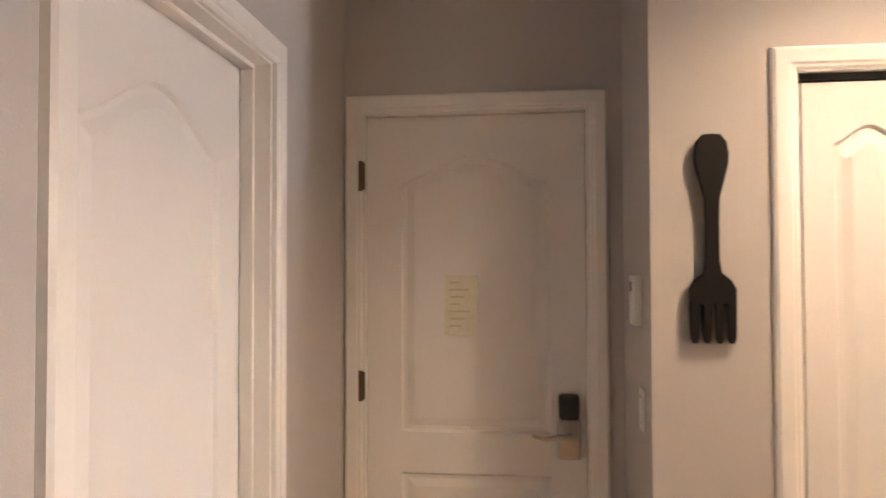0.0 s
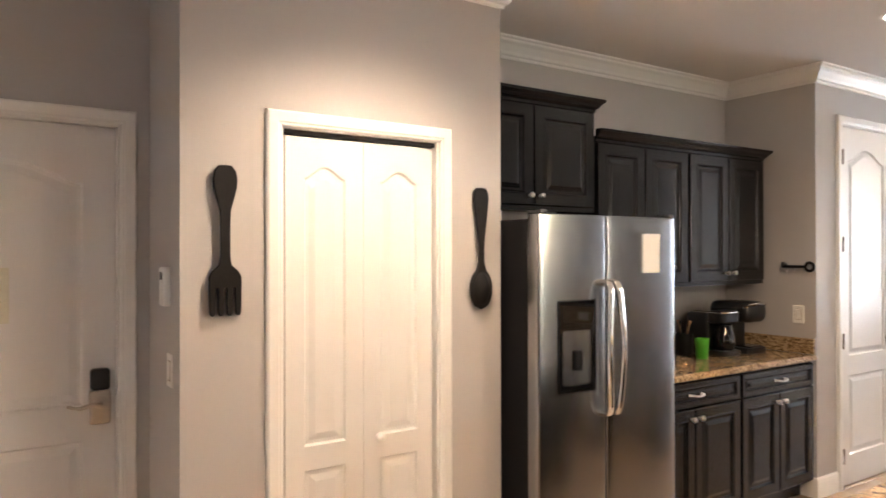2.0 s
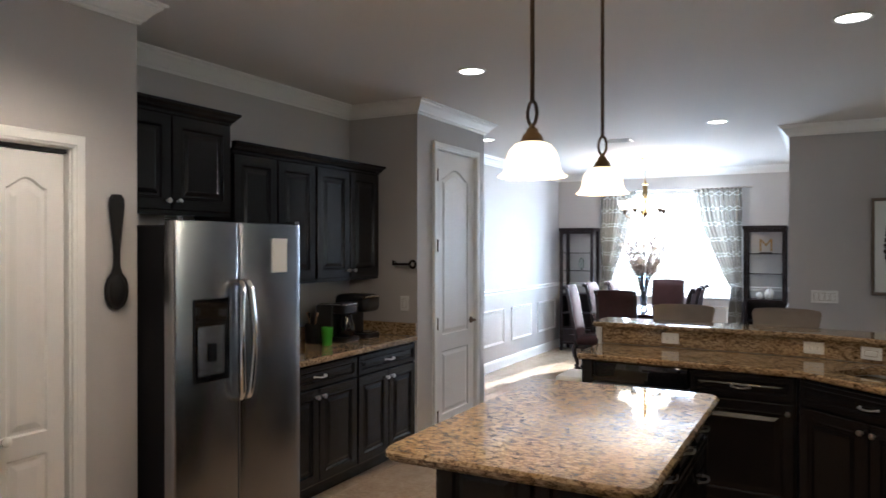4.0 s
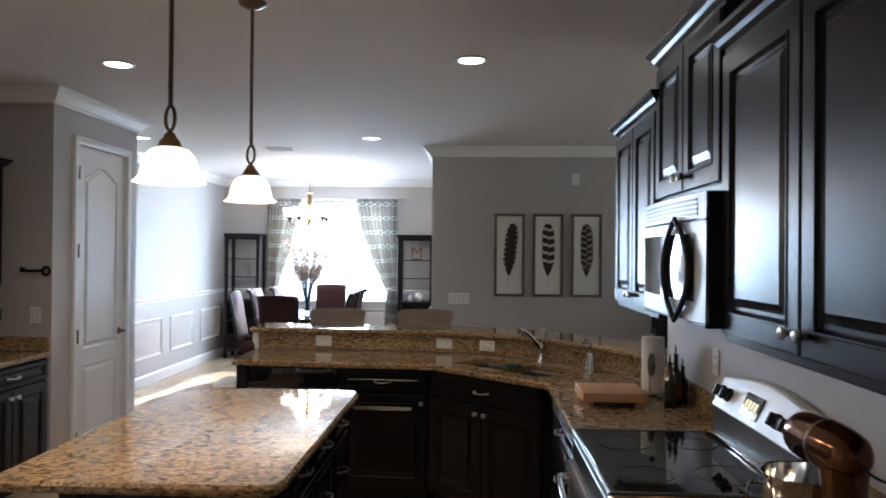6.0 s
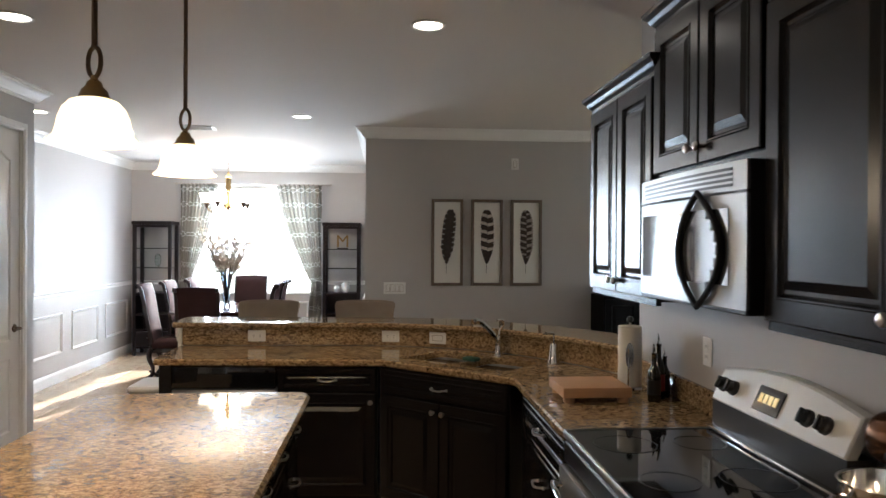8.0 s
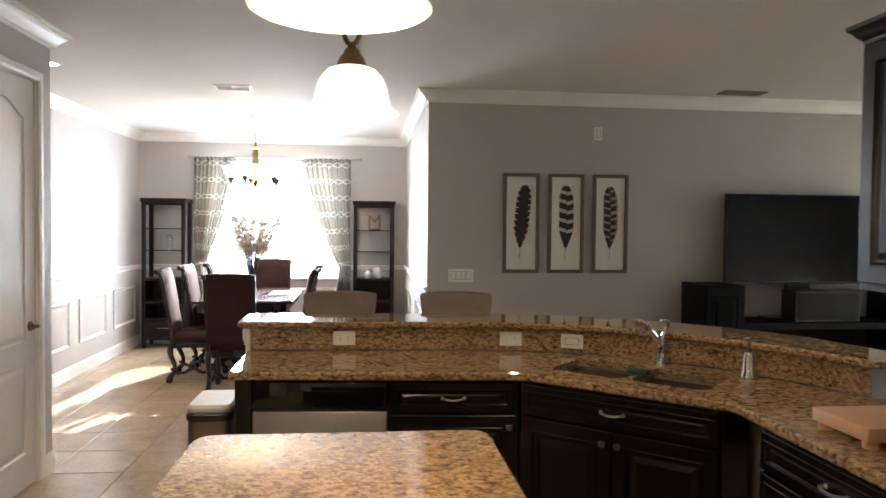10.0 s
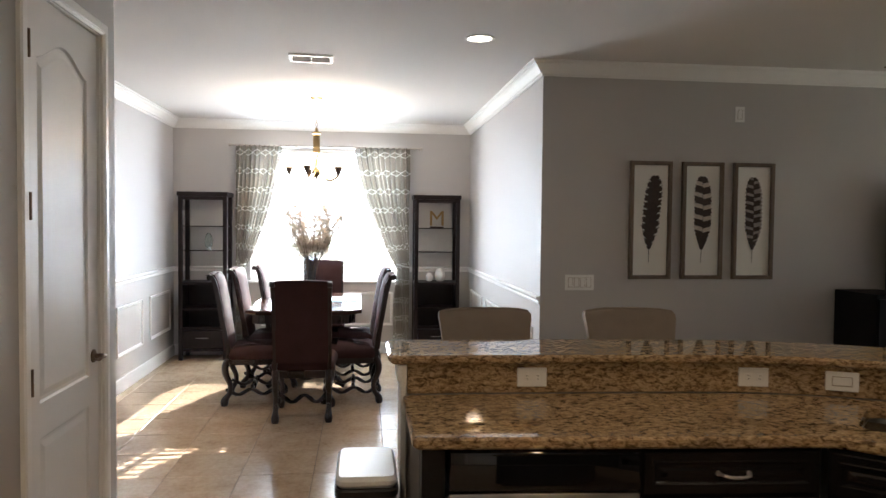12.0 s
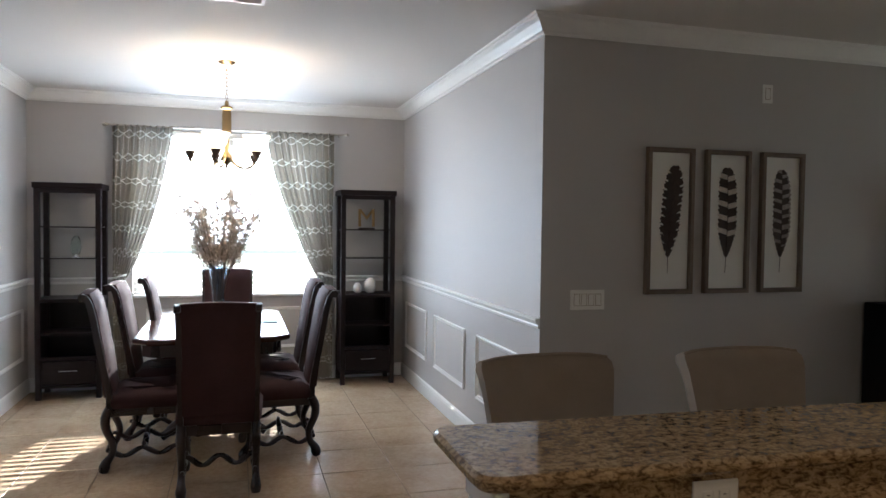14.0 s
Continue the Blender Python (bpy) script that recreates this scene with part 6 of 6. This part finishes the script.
def dining_chair():
    """Faces -y; the back is at +y."""
    c = thing("dining_chair", "carved dark wood dining chair in burgundy leather", "chair", None, "chairs round the table")
    w = 0.25
    bm = B()
    loops = []
    for d, z in ((0.0, 0.40), (-0.012, 0.42), (-0.012, 0.455), (0.012, 0.485), (0.06, 0.505), (0.13, 0.512)):
        o = rounded([(-w + 0.005, 0.19), (-w - 0.02, -0.27), (w + 0.02, -0.27), (w - 0.005, 0.19)], 0.04, None, 4)
        loops.append([(*p, z) for p in inset(o, d)])
    rings(bm, loops, True, True)
    part("seat", bm, M_LEATHER, c, "padded burgundy leather seat", True)
    lean = lambda z: 0.20 + 0.105 * max(0, (z - 0.45) / 0.68) ** 1.25
    zs = [0.47, 0.60, 0.75, 0.90, 1.02, 1.08, 1.112, 1.120]
    back = B()
    hw = lambda z: 0.215 + 0.012 * (z - 0.5)
    cols = 9
    verts = []
    for side_ in (0, 1):
        g = []
        for z in zs:
            row = []
            for i in range(cols):
                u = -1 + 2 * i / (cols - 1)
                puff = 0.022 * (1 - u ** 4) * (1 if z < 1.10 else 0.4)
                y = lean(z) + (-0.012 - puff if side_ == 0 else 0.030) + (0.03 * max(0, (z - 1.05) / 0.07) if side_ else 0.018 * max(0, (z - 1.05) / 0.07))
                row.append(back.verts.new((u * hw(z), y, z + 0.008 * (1 - u * u) * (z > 1.09))))
            g.append(row)
        verts.append(g)
    for g in verts:
        for j in range(len(zs) - 1):
            for i in range(cols - 1):
                back.faces.new((g[j][i], g[j][i + 1], g[j + 1][i + 1], g[j + 1][i]))
    f, b = verts
    for j in range(len(zs) - 1):
        for i in (0, cols - 1):
            back.faces.new((f[j][i], f[j + 1][i], b[j + 1][i], b[j][i]))
    for i in range(cols - 1):
        for j in (0, -1):
            back.faces.new((f[j][i], f[j][i + 1], b[j][i + 1], b[j][i]))
    part("backrest", back, M_LEATHER, c, "tall burgundy leather back", True)
    for s in (-1, 1):
        pts = smooth_line([(s * 0.226, 0.200, 0.36), (s * 0.226, 0.202, 0.50), (s * 0.228, lean(0.75) + 0.012, 0.75), (s * 0.232, lean(1.02) + 0.014, 1.02), (s * 0.234, lean(1.10) + 0.035, 1.105), (s * 0.234, lean(1.10) + 0.065, 1.118)], 4)
        bm = B()
        rings(bm, [[(q.x - 0.017, q.y - 0.019, q.z), (q.x + 0.017, q.y - 0.019, q.z), (q.x + 0.017, q.y + 0.019, q.z), (q.x - 0.017, q.y + 0.019, q.z)] for q in pts], True, True)
        part("back_post", bm, M_DARKWOOD, c, "dark carved back post")
        part("scroll", tube(B(), [(s * 0.252, lean(1.10) + 0.048, 1.098), (s * 0.214, lean(1.10) + 0.048, 1.098)], 0.024, 14), M_DARKWOOD, c, "rolled scroll on the back post", True)
        pts = smooth_line([(s * 0.222, 0.196, 0.40), (s * 0.222, 0.222, 0.34), (s * 0.222, 0.218, 0.27), (s * 0.222, 0.182, 0.18), (s * 0.222, 0.186, 0.11), (s * 0.222, 0.222, 0.055), (s * 0.222, 0.232, 0.0)], 5)
        rad = [0.031 - 0.009 * min(1, abs(q.z - 0.37) / 0.2) + 0.012 * math.exp(-((q.z - 0.035) / 0.035) ** 2) for q in pts]
        part("rear_leg", tube(B(), pts, rad, 12), M_DARKWOOD, c, "S-curved rear leg with scroll foot", True)
        pts = smooth_line([(s * 0.222, -0.215, 0.40), (s * 0.232, -0.240, 0.35), (s * 0.228, -0.232, 0.27), (s * 0.212, -0.205, 0.17), (s * 0.214, -0.215, 0.10), (s * 0.226, -0.245, 0.055), (s * 0.228, -0.250, 0.0)], 5)
        rad = [0.030 - 0.010 * min(1, abs(p.z - 0.38) / 0.2) + 0.012 * math.exp(-((p.z - 0.035) / 0.035) ** 2) for p in pts]
        part("front_leg", tube(B(), pts, rad, 12), M_DARKWOOD, c, "S-curved front leg with scroll foot", True)
        wav = [(s * 0.215, -0.20 + 0.42 * t, 0.115 + 0.022 * math.cos(t * 4 * math.pi)) for t in [i / 24 for i in range(25)]]
        part("side_stretcher", tube(B(), wav, [0.012 + 0.005 * abs(math.sin(i * math.pi / 6)) for i in range(25)], 8), M_DARKWOOD, c, "wavy carved stretcher", True)
    wav = [(-0.21 + 0.42 * t, 0.0, 0.135 + 0.028 * math.cos(t * 4 * math.pi)) for t in [i / 24 for i in range(25)]]
    part("cross_stretcher", tube(B(), wav, [0.013 + 0.006 * abs(math.sin(i * math.pi / 6)) for i in range(25)], 8), M_DARKWOOD, c, "wavy carved stretcher", True)
    part("seat_rail", slab(B(), [(-0.235, -0.255), (0.235, -0.255), (0.215, 0.205), (-0.215, 0.205)], 0.345, 0.405, bev=0.004), M_DARKWOOD, c)
    return c


chair = dining_chair()
chair.matrix_world = pose(8.15, 1.372, 0, 0, 0, 90) @ Matrix.Diagonal((0.93, 1, 1, 1))
for x, y, rz in ((8.70, 1.85, 3), (9.36, 1.79, -1), (9.97, 1.665, 1), (8.71, 0.985, 180), (9.42, 1.0, 181), (10.48, 1.36, -90)):
    copy_thing(chair, pose(x, y, 0, 0, 0, rz))
va = thing("flower_vase", "tall blue glass vase of dried cream blossom branches", "vase", pose(9.40, 1.412, 0.785))
part("vase", lathe(B(), [(0.055, 0), (0.058, 0.012), (0.040, 0.06), (0.042, 0.20), (0.052, 0.36), (0.068, 0.44), (0.064, 0.44), (0.048, 0.36), (0.037, 0.20), (0.034, 0.07), (0, 0.03)], 28), M_VASE, va, "flared blue glass vase", True)
rnd = random.Random(4)
stems, petals = B(), B()
for k in range(72):
    a, sp_ = rnd.uniform(0, 2 * math.pi), 0.36 * rnd.random() ** 0.5
    top = Vector((sp_ * math.cos(a), sp_ * math.sin(a), rnd.uniform(0.86, 1.16) - 0.22 * sp_))
    mid = Vector((top.x * 0.40, top.y * 0.40, 0.50 + 0.06 * rnd.random()))
    pts = smooth_line([(rnd.uniform(-0.015, 0.015), rnd.uniform(-0.015, 0.015), 0.05), (mid.x * 0.5, mid.y * 0.5, 0.36), mid, top], 4)
    tube(stems, pts, [0.0028] * 8 + [0.0018] * 5, 4)
    for q in range(40):
        t = rnd.uniform(0.60, 1.0)
        p = pts[min(len(pts) - 1, int(t * (len(pts) - 1)))].lerp(pts[-1], rnd.random() * 0.25) + Vector([rnd.gauss(0, 0.016) for _ in range(3)])
        r = rnd.uniform(0.010, 0.020)
        n1 = Vector([rnd.gauss(0, 1) for _ in range(3)]).normalized()
        u1 = n1.orthogonal().normalized()
        v1 = n1.cross(u1)
        for e in range(3):
            b0 = 2 * math.pi * e / 3
            d0 = u1 * math.cos(b0) + v1 * math.sin(b0)
            s0 = n1.cross(d0)
            petals.faces.new([petals.verts.new(p + z) for z in (Vector(), d0 * r * 0.7 + s0 * r * 0.45 + n1 * r * 0.2, d0 * r * 1.3 + n1 * r * 0.45, d0 * r * 0.7 - s0 * r * 0.45 + n1 * r * 0.2)])
part("dried_stem", stems, M_STEM, va, "thin brown stems")["kind"] = "stuff"
part("blossom", petals, M_PETAL, va, "dried cream blossom")["kind"] = "stuff"
runner = thing("placemat", "pale blue folded cloth on the table", "placemat", pose(9.62, 1.10, 0.786))
part("cloth", slab(B(), rounded(rect(-0.22, 0.22, -0.14, 0.14), 0.01), 0, 0.006, bev=0.002), surface("pale_blue_cloth", (0.30, 0.42, 0.55), 0.8, var=0.1, relief=0.1), runner)


def bar_stool(m):
    """Faces -x (towards the bar)."""
    c = thing("bar_stool", "taupe upholstered bar stool with rolled back", "bar stool", m, "stools at the bar")
    bm = B()
    rows = []
    for z, y, th_ in ((0.70, 0.0, 0.05), (0.80, 0.012, 0.05), (0.95, 0.035, 0.05), (1.04, 0.055, 0.052), (1.085, 0.074, 0.068), (1.115, 0.086, 0.074), (1.138, 0.092, 0.058), (1.149, 0.094, 0.025)):
        hw = 0.180 + 0.055 * (z - 0.7) / 0.45 - (0.012 if z > 1.145 else 0.003 if z > 1.13 else 0)
        row = []
        for i in range(9):
            u = -1 + 2 * i / 8
            row.append((u * hw, y - th_ / 2 + 0.03 * u * u * -1, z - (0.012 * u ** 4 if z > 1.1 else 0)))
        for i in range(9):
            u = 1 - 2 * i / 8
            row.append((u * hw, y + th_ / 2 - 0.03 * u * u, z - (0.012 * u ** 4 if z > 1.1 else 0)))
        rows.append(row)
    rings(bm, rows, True, True)
    part("backrest", bm, M_STOOL, c, "curved taupe fabric back", True)
    part("piping", tube(B(), [(x, y, z) for x, y, z in rows[-1][:9]], 0.006, 6), M_STOOL, c, smooth=True)
    part("seat", bbox(-0.22, 0.22, -0.42, 0.02, 0.62, 0.72, bev=0.03, seg=3), M_STOOL, c, "padded taupe seat", True)
    for sx in (-1, 1):
        for y in (-0.38, -0.01):
            part("leg", tube(B(), [(sx * 0.19, y, 0.63), (sx * 0.205, y + (0.02 if y > -0.1 else -0.02), 0.0)], [0.022, 0.015], 8), M_DARKWOOD, c, smooth=True)
    for y in (-0.39, 0.0):
        part("foot_rail", tube(B(), [(-0.2, y, 0.22), (0.2, y, 0.22)], 0.011), M_DARKWOOD, c, smooth=True)
    return c


s1 = bar_stool(pose(5.76, 0.30, 0, 0, 0, -90))
copy_thing(s1, pose(5.735, -0.435, 0, 0, 0, -94))

# ---- floor tiles ----
TS, JOINT = 0.449, 0.005
tm = bpy.data.meshes.new("tile")
tb = B()
o = rect(-TS / 2 + JOINT / 2, TS / 2 - JOINT / 2, -TS / 2 + JOINT / 2, TS / 2 - JOINT / 2)
rings(tb, [[(*p, -0.006) for p in o], [(*p, -0.0015) for p in o], [(*p, 0.0) for p in inset(o, 0.002)]], False, True)
tb.to_mesh(tm)
tb.free()
tm.materials.append(M_TILE)
rest = B()
rest.from_mesh(tm)
base_v = [v.co.copy() for v in rest.verts]
base_f = [[v.index for v in f.verts] for f in rest.faces]
rest.free()
rv, rf = [], []
for i in range(-6, 25):
    for j in range(-17, 6):
        x, y = 0.27 + i * TS, 0.981 + j * TS
        if not (-2.3 < x < 11.0 and -6.6 < y < 3.25):
            continue
        if (x > 3.4 and y > -0.6) or (0.4 < x <= 3.4 and -1.3 < y < 2.4):
            t = new("tile", tm)
            t.parent, t.location = FLOOR, (x, y, 0)
        else:
            n0 = len(rv)
            rv += [(p.x + x, p.y + y, p.z) for p in base_v]
            rf += [[n0 + k for k in f] for f in base_f]
me = bpy.data.meshes.new("far_tiles")
me.from_pydata(rv, [], rf)
me.materials.append(M_TILE)
ft = new("far_tiles", me)
ft.parent = FLOOR
ft["kind"] = "stuff"
